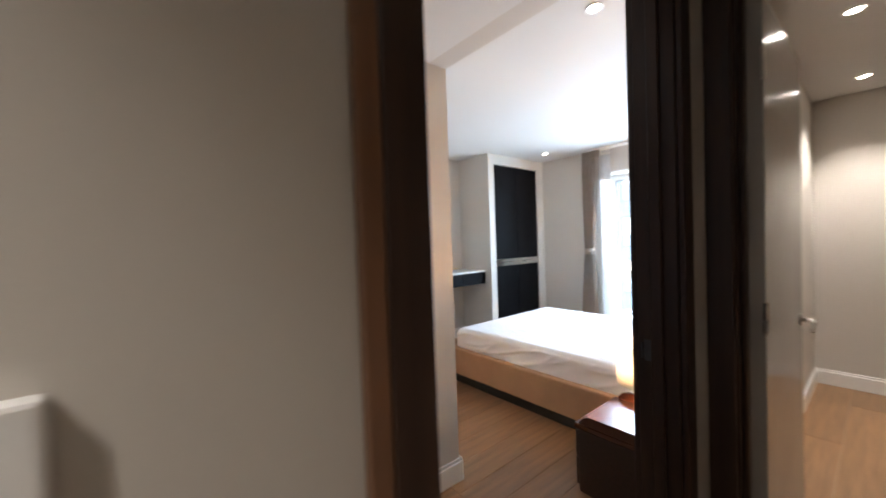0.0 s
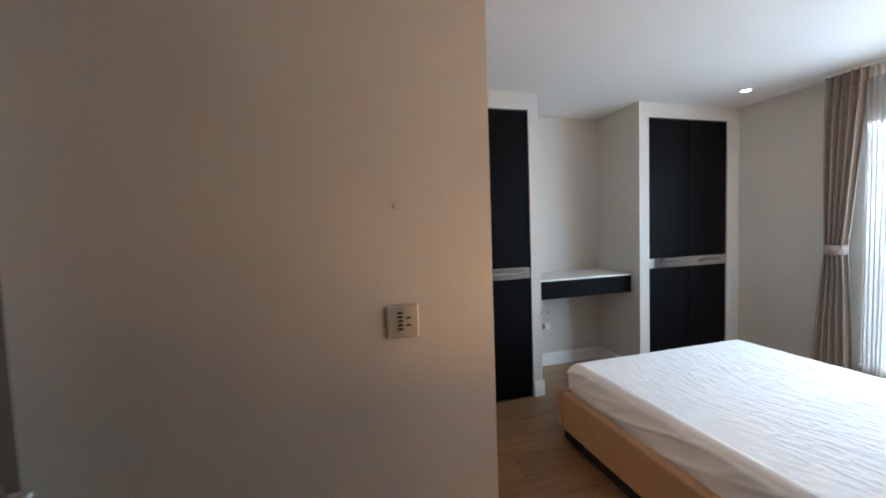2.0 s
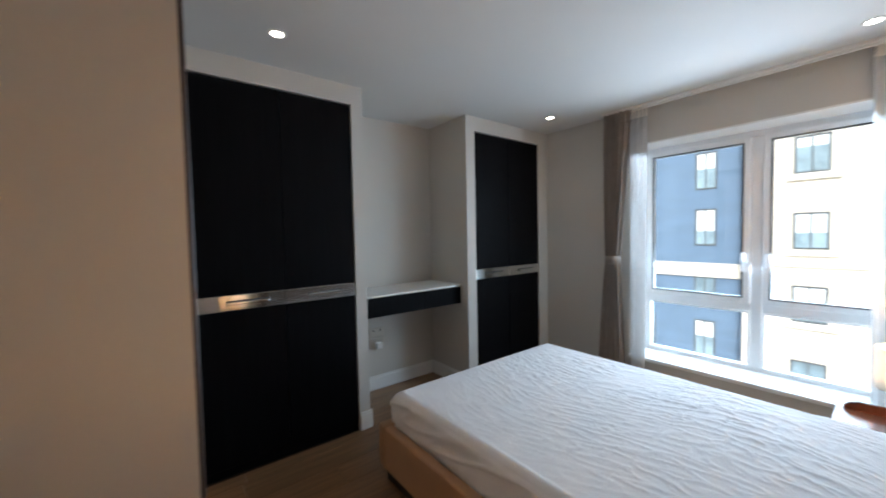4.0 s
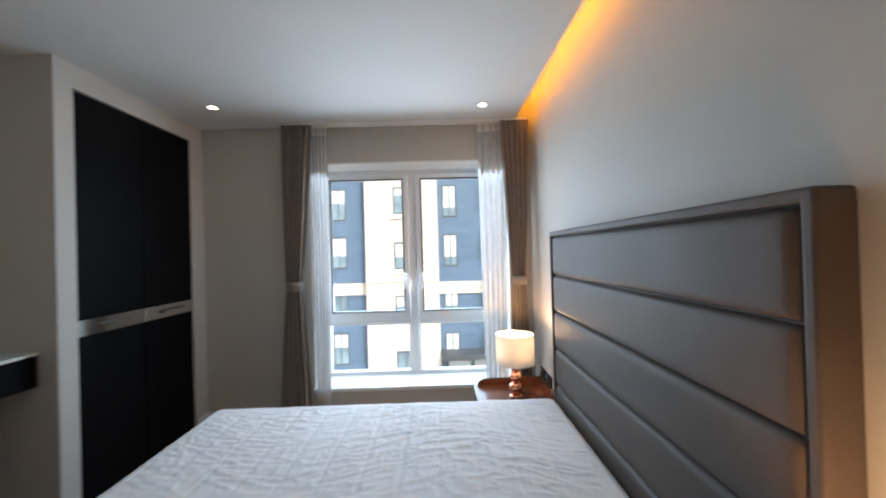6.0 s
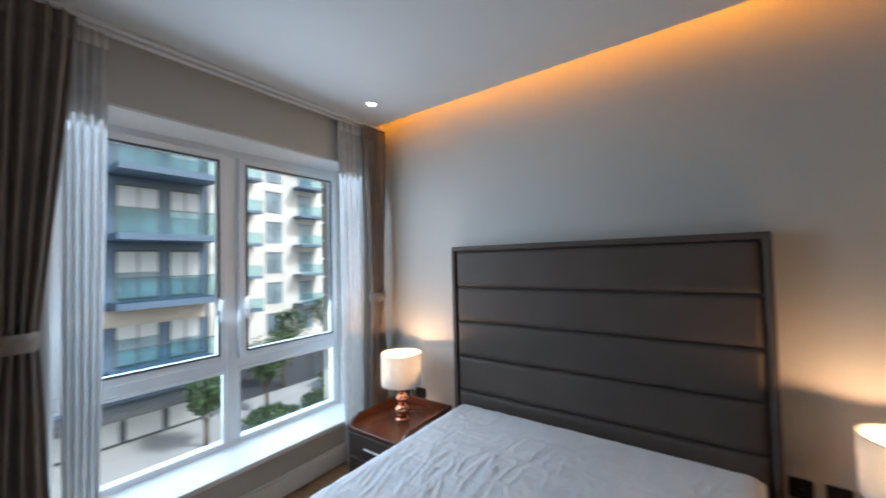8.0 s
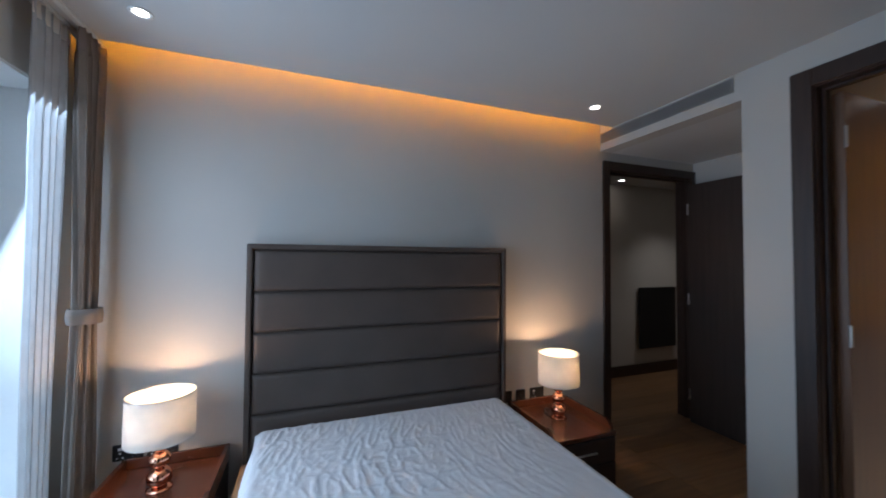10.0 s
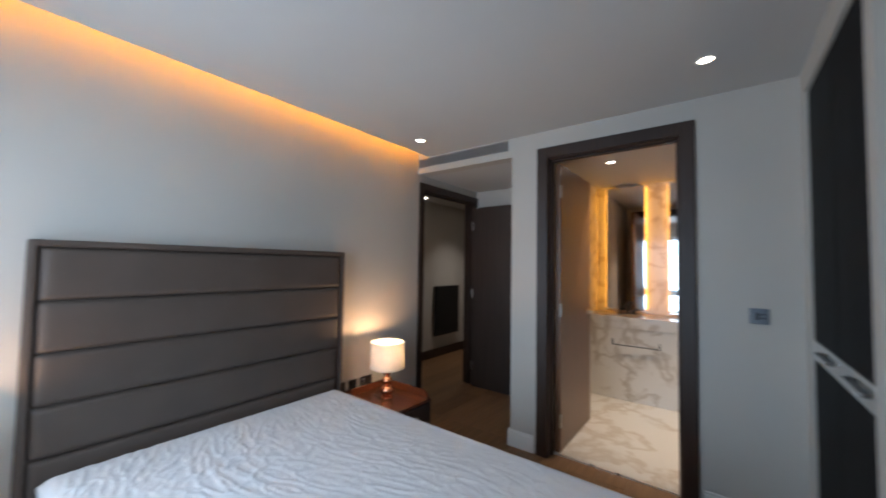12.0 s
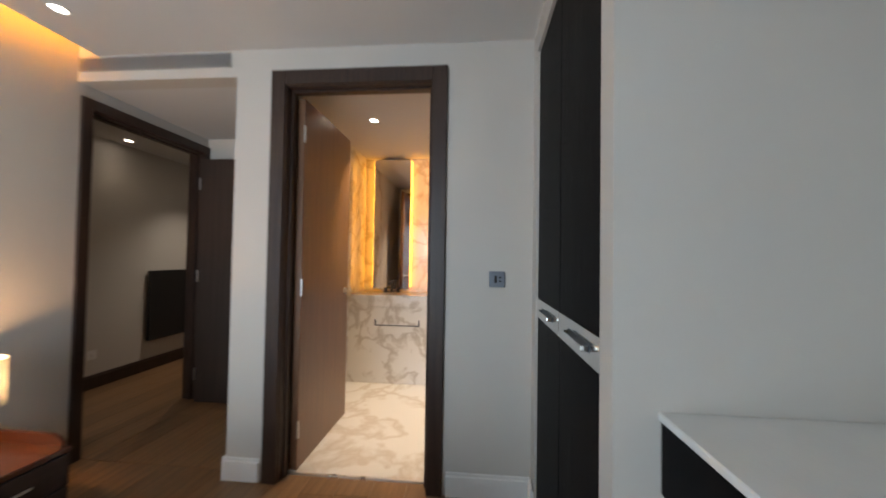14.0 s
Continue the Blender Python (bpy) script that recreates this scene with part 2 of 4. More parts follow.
# ---- plan ----
SY, SY2 = 1.27, 1.15        # bedroom and hall face of the headboard wall
BX, BX2 = 1.76, 1.64        # bedroom and bathroom face of the bathroom wall
EX = 5.105                  # window wall
NY, NB = 4.035, 4.60        # wardrobe fronts, back of the niche
RY = 2.31                   # lobby's north wall
CEIL, SOFF = 2.5, 2.343
TOP = 2.75

setting("wall_south", B().box(BX, 5.5, SY2, SY, 0, TOP).box(-1.7, 0.68, SY2, SY, 0, TOP).box(0.68, BX, SY2, SY, 2.22, TOP).box(1.70, BX, SY2, SY, 0, 2.22),
        M_WALL, "warm white painted plaster wall behind the bed")
setting("wall_east", B().box(EX, 5.5, SY, 1.46, 0, TOP).box(EX, 5.5, 3.14, NB + 0.1, 0, TOP).box(EX, 5.5, 1.46, 3.14, 0, 0.27).box(EX, 5.5, 1.46, 3.14, 2.197, TOP),
        M_WALL, "warm white painted window wall with a deep reveal")
W1, W2 = (1.87, 2.83), (4.025, 4.955)
NI = (2.915, 3.92)
setting("wall_north", B().box(BX, W1[0], NY, NB, 0, CEIL).box(W1[0], W1[1], NY, NB, 2.37, CEIL).box(W1[1], NI[0], NY, NB, 0, CEIL).box(NI[1], W2[0], NY, NB, 0, CEIL)
        .box(W2[0], W2[1], NY, NB, 2.37, CEIL).box(W2[1], EX, NY, NB, 0, CEIL).box(BX, EX, NB, NB + 0.1, 0, TOP), M_WALL, "white painted wall with wardrobe bays and a desk niche")
BD = (2.595, 3.50)          # bathroom doorway
setting("wall_west", B().box(BX2, BX, RY, BD[0], 0, TOP).box(BX2, BX, BD[1], NB + 0.1, 0, TOP).box(BX2, BX, BD[0], BD[1], 2.305, TOP)
        .box(BX2, BX, SY, RY, SOFF, TOP), M_WALL, "white painted wall round the bathroom doorway")
setting("wall_lobby", B().box(0.54, BX2, RY, 2.43, 0, TOP).box(0.54, 0.66, SY, RY, 0, TOP), M_WALL, "beige painted lobby wall with a control plate")
setting("ceiling", B().box(BX, EX, 1.40, NB, CEIL, CEIL + 0.012), M_CEIL, "white painted bedroom ceiling that stops short of the headboard wall")
setting("ceiling_cove", B().box(BX, EX, SY, 1.56, 2.66, 2.68).box(BX, EX, 1.55, 1.57, CEIL + 0.012, 2.66), M_CEIL, "white lining of the light cove over the bed")
setting("ceiling_lobby", B().box(0.66, BX2, SY, RY, SOFF, SOFF + 0.05), M_CEIL, "lowered white ceiling of the lobby")
setting("floor_slab", B().box(-1.8, 5.5, -2.6, NB + 0.1, -0.2, -0.016), M_GAP, "dark bed below the floor boards")

# hall and the room next door
HY = 0.12
setting("wall_hall", B().box(-1.7, 1.82, HY - 0.12, HY, 0, TOP).box(-1.82, -1.7, HY - 0.12, SY, 0, TOP).box(1.80, 1.90, HY, 0.20, 0, TOP).box(1.80, 1.90, 1.06, SY2, 0, TOP).box(1.80, 1.90, 0.20, 1.06, 2.16, TOP),
        M_WALL, "beige painted walls of the hall")
setting("ceiling_hall", B().box(-1.7, 1.80, HY, SY2, 2.40, 2.45), M_CEIL, "white ceiling of the hall")
setting("wall_room", B().box(5.0, 5.1, -2.5, SY2, 0, TOP).box(1.82, 5.1, -2.6, -2.5, 0, TOP).box(1.72, 1.82, -2.5, HY - 0.12, 0, TOP), M_WALL, "beige painted walls of the next room")
setting("ceiling_room", B().box(1.82, 5.0, -2.5, SY2, 2.48, 2.52), M_CEIL, "white ceiling of the next room")

# bathroom
setting("wall_bath", B().box(-0.52, -0.40, 2.31, 4.17, 0, TOP).box(-0.40, BX2, 4.05, 4.17, 0, TOP).box(-0.40, 0.54, 2.31, 2.43, 0, TOP), M_MARBLE, "white veined marble bathroom walls")
setting("ceiling_bath", B().box(-0.40, BX2, 2.43, 4.05, 2.44, 2.48), M_CEIL, "white bathroom ceiling")
setting("floor_bath", B().box(-0.40, BX - 0.10, 2.43, 4.05, -0.016, 0.004), M_MARBLEF, "white marble bathroom floor with brown veins")
setting("threshold", B().box(BX - 0.10, BX - 0.085, BD[0], BD[1], -0.016, 0.009, 0.002), M_BRUSH, "thin metal threshold strip")


def skirting(x0, x1, y0, y1, material=M_TRIM):
    """A skirting board: a thick foot and a thinner moulded top."""
    b = B((x0, y0, 0))
    b.box(x0, x1, y0, y1, 0, 0.112, 0.002)
    dx, dy = (0, 0.005) if x1 - x0 > y1 - y0 else (0.005, 0)
    b.box(x0 + dx, x1 - dx, y0 + dy, y1 - dy, 0.1125, 0.132, 0.002)
    setting("baseboard", b, material, "white moulded skirting board" if material is M_TRIM else "dark wooden skirting board")


for run in ((BX, BX + 0.018, RY - 0.018, 2.515), (BX, BX + 0.018, 3.58, NY), (BX2 - 0.9, BX, RY - 0.018, RY - 0.0005), (BX, W1[0] - 0.005, NY - 0.018, NY), (W1[1] + 0.003, NI[0] + 0.012, NY - 0.018, NY),
            (NI[0], NI[0] + 0.014, NY, NB - 0.012), (NI[0], NI[1], NB - 0.014, NB), (NI[1] - 0.014, NI[1], NY, NB - 0.014), (NI[1] - 0.012, W2[0] - 0.003, NY - 0.018, NY), (W2[1] + 0.003, EX, NY - 0.018, NY), (EX - 0.018, EX, SY + 0.018, NY - 0.018),
            (1.83, 2.68, SY, SY + 0.018), (4.34, EX - 0.018, SY, SY + 0.018), (4.982, 5.0, -2.5, SY2), (1.9, 4.98, SY2 - 0.018, SY2)):
    skirting(*run)
skirting(-1.7, 1.80, HY, HY + 0.018, M_DARK)
skirting(-1.7, 0.63, SY2 - 0.018, SY2)

# ---- window ----
WX = 5.42
win = tagged(new("window_1"), "white two-light window with low fixed panes, closed", "window", kind="structure")
win.location = (WX, 2.30, 0.28)


def ring(x0, x1, y0, y1, z0, z1, t, tb=None, bev=0.004):
    b = B(win.location)
    tb = tb or t
    return b.box(x0, x1, y0, y0 + t, z0, z1, bev).box(x0, x1, y1 - t, y1, z0, z1, bev).box(x0, x1, y0 + t, y1 - t, z1 - t, z1, bev).box(x0, x1, y0 + t, y1 - t, z0, z0 + tb, bev)


part("window_frame", ring(WX - 0.03, WX + 0.04, 1.46, 3.14, 0.272, 2.197, 0.06).box(WX - 0.03, WX + 0.04, 2.265, 2.335, 0.317, 2.135, 0.004).box(WX - 0.028, WX + 0.038, 1.505, 2.265, 0.775, 0.845, 0.004).box(WX - 0.028, WX + 0.038, 2.335, 3.095, 0.775, 0.845, 0.004), M_UPVC, win)
for y0, y1 in ((1.505, 2.262), (2.338, 3.095)):
    sash = part("sash", ring(WX - 0.055, WX - 0.005, y0, y1, 0.838, 2.142, 0.05), M_UPVC, win)
    part("bead", ring(WX - 0.06, WX - 0.054, y0 + 0.042, y1 - 0.042, 0.88, 2.10, 0.012, bev=0.0), M_FRAMEG, sash, "black rubber glazing gasket")
    pane = part("pane", B(win.location).box(WX - 0.032, WX - 0.026, y0 + 0.045, y1 - 0.045, 0.88, 2.095), M_GLASS, sash)
    pane.visible_shadow = False
    low = part("pane", B(win.location).box(WX - 0.006, WX, y0 - 0.002, y1 + 0.002, 0.315, 0.777), M_GLASS, win)
    low.visible_shadow = False
    part("bead", ring(WX - 0.031, WX - 0.02, y0 - 0.001, y1 + 0.001, 0.318, 0.774, 0.016, bev=0.002), M_UPVC, win)
for y, s in ((2.222, 1), (2.378, -1)):
    hb = B(win.location).box(WX - 0.068, WX - 0.055, y - 0.014, y + 0.014, 1.16, 1.24, 0.004, 2).cyl((WX - 0.075, y, 1.215), (WX - 0.09, y, 1.215), 0.009).box(WX - 0.098, WX - 0.084, y - 0.009, y + 0.009, 1.09, 1.226, 0.005, 2)
    part("handle", hb, M_UPVC, win, "white window handle")
# White boards added over the wall colour so the reveal looks brightly daylit.
part("daylit_reveal", B(win.location).box(5.108, WX - 0.031, 1.474, 3.126, 2.185, 2.1965).box(5.108, WX - 0.031, 1.4605, 1.473, 0.303, 2.1965).box(5.108, WX - 0.031, 3.127, 3.1395, 0.303, 2.1965), M_TRIM, win, "white boards added to make the reveal look daylit")
part("window_sill", B(win.location).box(5.07, WX - 0.03, 1.462, 3.138, 0.27, 0.302, 0.006, 2), M_TRIM, win, "white painted sill board")

# ---- doors ----


def frame_set(name, axis, face_a, face_b, lo, hi, head, width, label):
    """Lining and two-sided architrave of a doorway. axis: the way along the wall."""
    base = ((lo + hi) / 2, face_a, 0) if axis == "x" else (face_a, (lo + hi) / 2, 0)
    d = tagged(new(name), label, "door", kind="structure")
    d.location = base
    out = 0.022

    def bar(b, u0, u1, v0, v1, z0, z1, bev=0.003):
        return b.box(u0, u1, v0, v1, z0, z1, bev) if axis == "x" else b.box(v0, v1, u0, u1, z0, z1, bev)

    f0, f1 = min(face_a, face_b), max(face_a, face_b)
    part("lining", bar(bar(bar(B(base), lo - 0.03, lo, f0 - 0.002, f1 + 0.002, 0, head + 0.03), hi, hi + 0.03, f0 - 0.002, f1 + 0.002, 0, head + 0.03), lo, hi, f0 - 0.002, f1 + 0.002, head, head + 0.03), M_DARK, d)
    mid = (f0 + f1) / 2
    part("stop", bar(bar(bar(B(base), lo, lo + 0.014, mid - 0.02, mid + 0.016, 0, head), hi - 0.014, hi, mid - 0.02, mid + 0.016, 0, head), lo + 0.014, hi - 0.014, mid - 0.02, mid + 0.016, head - 0.014, head), M_DARK, d)
    for v0, v1 in ((f0 - out, f0 - 0.0025), (f1 + 0.0025, f1 + out)):
        for u0, u1, z0, z1 in ((lo - width, lo - 0.006, 0, head + width), (hi + 0.006, hi + width, 0, head + width), (lo - 0.006, hi + 0.006, head + 0.006, head + width)):
            part("architrave", bar(B(base), u0, u1, v0, v1, z0, z1), M_DARK, d)
    return d


def lever(b, p, along, out):
    """A round rose with a bent lever."""
    p, along, out = Vector(p), Vector(along), Vector(out)
    b.cyl(p, p + out * 0.008, 0.026, 24)
    b.cyl(p, p + out * 0.05, 0.009)
    q = p + out * 0.05
    pts = [q, q + along * 0.03 + Vector((0, 0, 0.004)), q + along * 0.07 + Vector((0, 0, 0.0)), q + along * 0.105 - Vector((0, 0, 0.012)), q + along * 0.125 - Vector((0, 0, 0.02))]
    for a, c in zip(pts, pts[1:]):
        b.cyl(a, c, 0.0085, 14)
    bmesh.ops.create_uvsphere(b.bm, u_segments=12, v_segments=8, radius=0.0095, matrix=Matrix.Translation(q - b.o))
    return b


def leaf(name, x0, x1, y0, y1, head, material, label, lever_at, along, out, hinge):
    base = ((x0 + x1) / 2, (y0 + y1) / 2, 0.006)
    d = tagged(new(name), label, "door")
    d.location = base
    part("panel", B(base).box(x0, x1, y0, y1, 0.006, head, 0.002), material, d)
    for s in (1, -1):
        o = Vector(out) * s
        lat = Vector(lever_at) + Vector(out) * (0.0225 * s)
        part("door_handle", lever(B(base), lat, along, o), M_BRUSH, d, "brushed nickel lever handle", True)
    for z in (0.25, 1.1, head - 0.22):
        part("hinge", B(base).cyl((hinge[0], hinge[1], z - 0.05), (hinge[0], hinge[1], z + 0.05), 0.007, 12), M_BRUSH, d)
    return d


door_one = frame_set("door_1", "x", SY, SY2, 0.715, 1.67, 2.19, 0.075, "dark wenge frame of the bedroom doorway")
# Lit edge of the left architrave, its brightness carried by the paler brown.
part("lit_edge", B(door_one.location).box(0.606, 0.6395, SY2 - 0.020, SY2 - 0.0025, 0, 2.30, 0.004, 2), M_LEAF, door_one, "architrave edge with its lit brown put into the colour")
strike = tagged(new("strike_plate"), "dark metal latch plate on the dark door lining", "latch plate")
strike.location = (1.667, 1.235, 1.0)
part("plate", B(strike.location).box(1.6665, 1.6695, 1.228, 1.25, 0.965, 1.035, 0.001), M_FRAMEG, strike)
part("lip", B(strike.location).box(1.652, 1.6665, 1.2505, 1.254, 0.975, 1.025, 0.001), M_FRAMEG, strike)
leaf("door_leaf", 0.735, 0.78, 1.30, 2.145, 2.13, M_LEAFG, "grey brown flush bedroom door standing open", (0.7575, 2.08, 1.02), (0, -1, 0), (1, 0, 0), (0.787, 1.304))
frame_set("door_2", "y", BX, BX2, BD[0] + 0.03, BD[1] - 0.03, 2.275, 0.09, "dark wenge frame of the bathroom doorway")
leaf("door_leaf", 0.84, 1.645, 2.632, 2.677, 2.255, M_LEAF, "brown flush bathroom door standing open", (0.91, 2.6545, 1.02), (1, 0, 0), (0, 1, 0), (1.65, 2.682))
frame_set("door_3", "y", 1.80, 1.90, 0.23, 1.03, 2.13, 0.075, "dark wenge frame of the next room's doorway")
leaf("door_leaf", 1.92, 2.70, 0.985, 1.03, 2.12, M_DIMDOOR, "white satin door, greyed as if shaded, standing open into the next room", (2.62, 1.0075, 0.98), (-1, 0, 0), (0, 1, 0), (1.915, 0.985))

# ---- bed ----
BED = (2.69, 4.33)
bed = thing("bed", (3.51, 2.4, 0), "upholstered double bed with a tall taupe channelled headboard", "bed")
o = bed.location


def slab(x0, x1, y0, y1, z0, z1):
    return B(o).box(x0, x1, y0, y1, z0, z1, 0.012, 3)


for nm, q in (("side_rail", (BED[0], BED[0] + 0.06, 1.37, 3.40)), ("side_rail", (BED[1] - 0.06, BED[1], 1.37, 3.40)), ("foot_rail", (BED[0], BED[1], 3.402, 3.47))):
    part(nm, slab(*q, 0.085, 0.335), M_SIDE, bed, "tan leatherette rail")
part("plinth", B(o).box(BED[0] + 0.035, BED[1] - 0.035, 1.38, 3.435, 0, 0.083), M_PLASTIC, bed, "black recessed plinth")
part("slat_base", B(o).box(BED[0] + 0.061, BED[1] - 0.061, 1.38, 3.40, 0.2, 0.24), M_DRAWER, bed)
HB = (2.695, 4.325, 1.525)
part("back_frame", B(o).box(HB[0], HB[1], 1.275, 1.335, 0.05, HB[2] - 0.024, 0.004).box(HB[0], HB[0] + 0.03, 1.275, 1.36, 0.05, HB[2] - 0.001, 0.008, 2).box(HB[1] - 0.03, HB[1], 1.275, 1.36, 0.05, HB[2] - 0.001, 0.008, 2)
     .box(HB[0] + 0.0005, HB[1] - 0.0005, 1.2755, 1.3595, HB[2] - 0.03, HB[2], 0.008, 2), M_HEAD, bed)
for z0, z1 in ((1.255, 1.493), (1.028, 1.255), (0.799, 1.028), (0.575, 0.799), (0.35, 0.575)):
    def pillow(u, v, z0=z0, z1=z1):
        eu, ev = 1 - abs(2 * u - 1) ** 40, 1 - abs(2 * v - 1) ** 9
        wob = 0.002 * noise.noise((u * 9, v * 2, z0 * 7))
        return (HB[0] + 0.032 + u * (HB[1] - HB[0] - 0.064), 1.334 + 0.028 * (max(0, eu) * max(0, ev)) ** 0.45 + wob * ev, z0 + 0.002 + v * (z1 - z0 - 0.004))
    part("channel", B(o).sheet(pillow, 80, 28), M_HEAD, bed, smooth=True)

# mattress under a loose cotton protector
MX, MY0, MY1, MT, MB = (2.765, 4.255), 1.375, 3.435, 0.515, 0.26
matt = thing("mattress", (3.51, 2.4, 0.24), "white mattress in a loose wrinkled cotton protector", "mattress")


def bend(s, half, r=0.055):
    """Along the top, over a rounded edge and down the side: reach and drop."""
    a, sg = abs(s), 1 if s >= 0 else -1
    flat = half - r
    if a <= flat:
        return s, 0.0
    a -= flat
    if a <= r * math.pi / 2:
        return sg * (flat + r * math.sin(a / r)), r * (1 - math.cos(a / r))
    return sg * half, r + a - r * math.pi / 2


HX, HYL = (MX[1] - MX[0]) / 2, (MY1 - MY0) / 2
CX, CY = (MX[0] + MX[1]) / 2, (MY0 + MY1) / 2


def cover(u, v):
    ex, ey = HX - 0.055 + 0.086 + 0.2, HYL - 0.055 + 0.086 + 0.2
    x, dx = bend((2 * u - 1) * ex, HX)
    y, dy = bend((2 * v - 1) * ey, HYL)
    z = max(MB, MT - max(dx, dy) - 0.25 * min(dx, dy))
    n1 = noise.noise((x * 24.0 + 2.0 * math.sin(y * 4), y * 5.5, 3.1))
    n2 = noise.noise((x * 17.0 + 3 * n1, y * 9.0, 9.2))
    n3 = noise.noise((x * 2.1, y * 2.4, 5.0))
    ruck = (1 - abs(n1)) ** 6 * 0.0075 + (1 - abs(n2)) ** 8 * 0.005
    seam = -0.0025 * max(0, math.cos(2 * math.pi * y / 0.16)) ** 12
    w = max(0.25, min(1, 0.75 + n3)) * min(1, max(0.14, 0.10 + 0.7 * (x + HX) / (2 * HX) + 0.45 * (HYL - y) / (2 * HYL)))
    if dx == 0 and dy == 0:
        return (CX + x, CY + y, z + (ruck + seam) * w + 0.004 * n3)
    fold = 0.013 * (1 - abs(noise.noise((y * 4.5 + z * 9, z * 7, 1.5)))) ** 4
    out = fold if dx >= dy else 0.5 * fold
    sx, sy = (1 if x > 0 else -1), (1 if y > 0 else -1)
    return (CX + x + (sx * out if dx > 0.03 else 0), CY + y + (sy * out * 0.6 if dy > 0.03 else 0), z + ruck * 0.6 * w)


part("protector", B(matt.location).sheet(cover, 260, 340), M_SHEET, matt, "white wrinkled cotton protector", True)
part("core", B(matt.location).box(MX[0] + 0.02, MX[1] - 0.02, MY0 + 0.02, MY1 - 0.02, 0.24, 0.45, 0.03, 3), M_SHEET, matt)

# ---- bedside tables, lamps, sockets ----


def bedside(x0):
    base = (x0 + 0.235, 1.555, 0)
    x1, y0, y1 = x0 + 0.47, 1.292, 1.82
    t = thing("bedside_table", base, "reddish walnut bedside table with a raised rim", "bedside table", "bedside tables")
    part("carcass", B(base).box(x0 + 0.004, x1 - 0.004, y0 + 0.004, y1 - 0.02, 0.0, 0.344, 0.003), M_DRAWER, t)
    part("top", B(base).box(x0, x1, y0, y1, 0.345, 0.372, 0.004, 2), M_WALNUT, t)

    def rim(b, xa, xb, ya, yb):
        return b.box(xa, xb, ya, yb, 0.3725, 0.425, 0.004, 2)
    part("rim", rim(B(base), x0, x1, y0, y0 + 0.018), M_WALNUT, t)
    for xa in (x0, x1 - 0.018):
        b = B(base)
        vs = [(y0 + 0.0185, 0.3725), (y1 - 0.03, 0.3725), (y1 - 0.03, 0.388), (y1 - 0.05, 0.41), (y1 - 0.085, 0.425), (y0 + 0.0185, 0.425)]
        rows = [[b.bm.verts.new(Vector((xa + k * 0.018, y, z)) - b.o) for y, z in vs] for k in (0, 1)]
        for r in rows:
            b.bm.faces.new(r)
        for k in range(6):
            b.bm.faces.new((rows[0][k], rows[0][(k + 1) % 6], rows[1][(k + 1) % 6], rows[1][k]))
        part("rim", b, M_WALNUT, t)
    for z0, z1 in ((0.035, 0.185), (0.192, 0.338)):
        dr = part("drawer", B(base).box(x0 + 0.008, x1 - 0.008, y1 - 0.0195, y1 - 0.002, z0, z1, 0.003), M_DRAWER, t)
        part("handle", B(base).box(x0 + 0.16, x1 - 0.16, y1 - 0.0015, y1 + 0.012, (z0 + z1) / 2 - 0.005, (z0 + z1) / 2 + 0.005, 0.003), M_BRUSH, dr, "slim nickel handle")
    return t


bedside(2.17)
bedside(4.395)


def table_lamp(x, y):
    base = (x, y, 0.372)
    t = thing("table_lamp", base, "copper ball table lamp with a lit cream drum shade", "table lamp", "bedside lamps")
    part("foot", B(base).lathe([(0.0, 0), (0.052, 0), (0.052, 0.006), (0.03, 0.012), (0.0, 0.012)], base), M_COPPER, t, smooth=True)
    z = 0.008
    for r, sq in ((0.050, 0.92), (0.042, 0.92), (0.034, 0.92)):
        prof = [(max(0.010, r * math.sin(a * math.pi / 14)), z + r * sq * (1 - math.cos(a * math.pi / 14))) for a in range(15)]
        part("ball", B(base).lathe(prof, base), M_COPPER, t, "polished copper ball", True)
        z += 2 * r * sq - 0.004
    part("stem", B(base).cyl((x, y, 0.372 + z - 0.005), (x, y, 0.372 + z + 0.07), 0.009), M_COPPER, t)
    part("bulb", B(base).lathe([(0.012, z + 0.06), (0.028, z + 0.09), (0.028, z + 0.115), (0.012, z + 0.135), (0, z + 0.138)], base, 20), glow("lamp_bulb", (1.0, 0.72, 0.42), 9), t, "glowing bulb", True)
    z0, z1, r = 0.232, 0.440, 0.137
    shade = part("shade", B(base).lathe([(r, z0), (r - 0.002, z1), (r - 0.0045, z1), (r - 0.0025, z0), (r, z0)], base, 56), M_SHADE, t, "cream cloth drum shade", True)
    for zz in (z0, z1 - 0.004):
        part("ring", B(base).lathe([(r + 0.0005, zz), (r + 0.0005, zz + 0.004), (r - 0.004, zz + 0.004), (r - 0.004, zz), (r + 0.0005, zz)], base, 56), M_BRUSH, shade)
    cb = B(base)
    pts = [Vector((x + 0.05 * math.sin(k * 0.55), y + 0.04 - 0.028 * k + 0.03 * math.sin(k * 0.9), 0.376)) for k in range(9)]
    for a, c in zip(pts, pts[1:]):
        cb.cyl(a, c, 0.0028, 8)
    part("cable", cb, M_PLASTIC, t, "thin black cable")
    lamp_at("lamp_light", "POINT", Matrix.Translation((x, y, 0.372 + z + 0.17)), 5.0, (1.0, 0.60, 0.31), soft=0.025)
    return t


table_lamp(2.39, 1.535)
table_lamp(4.64, 1.535)


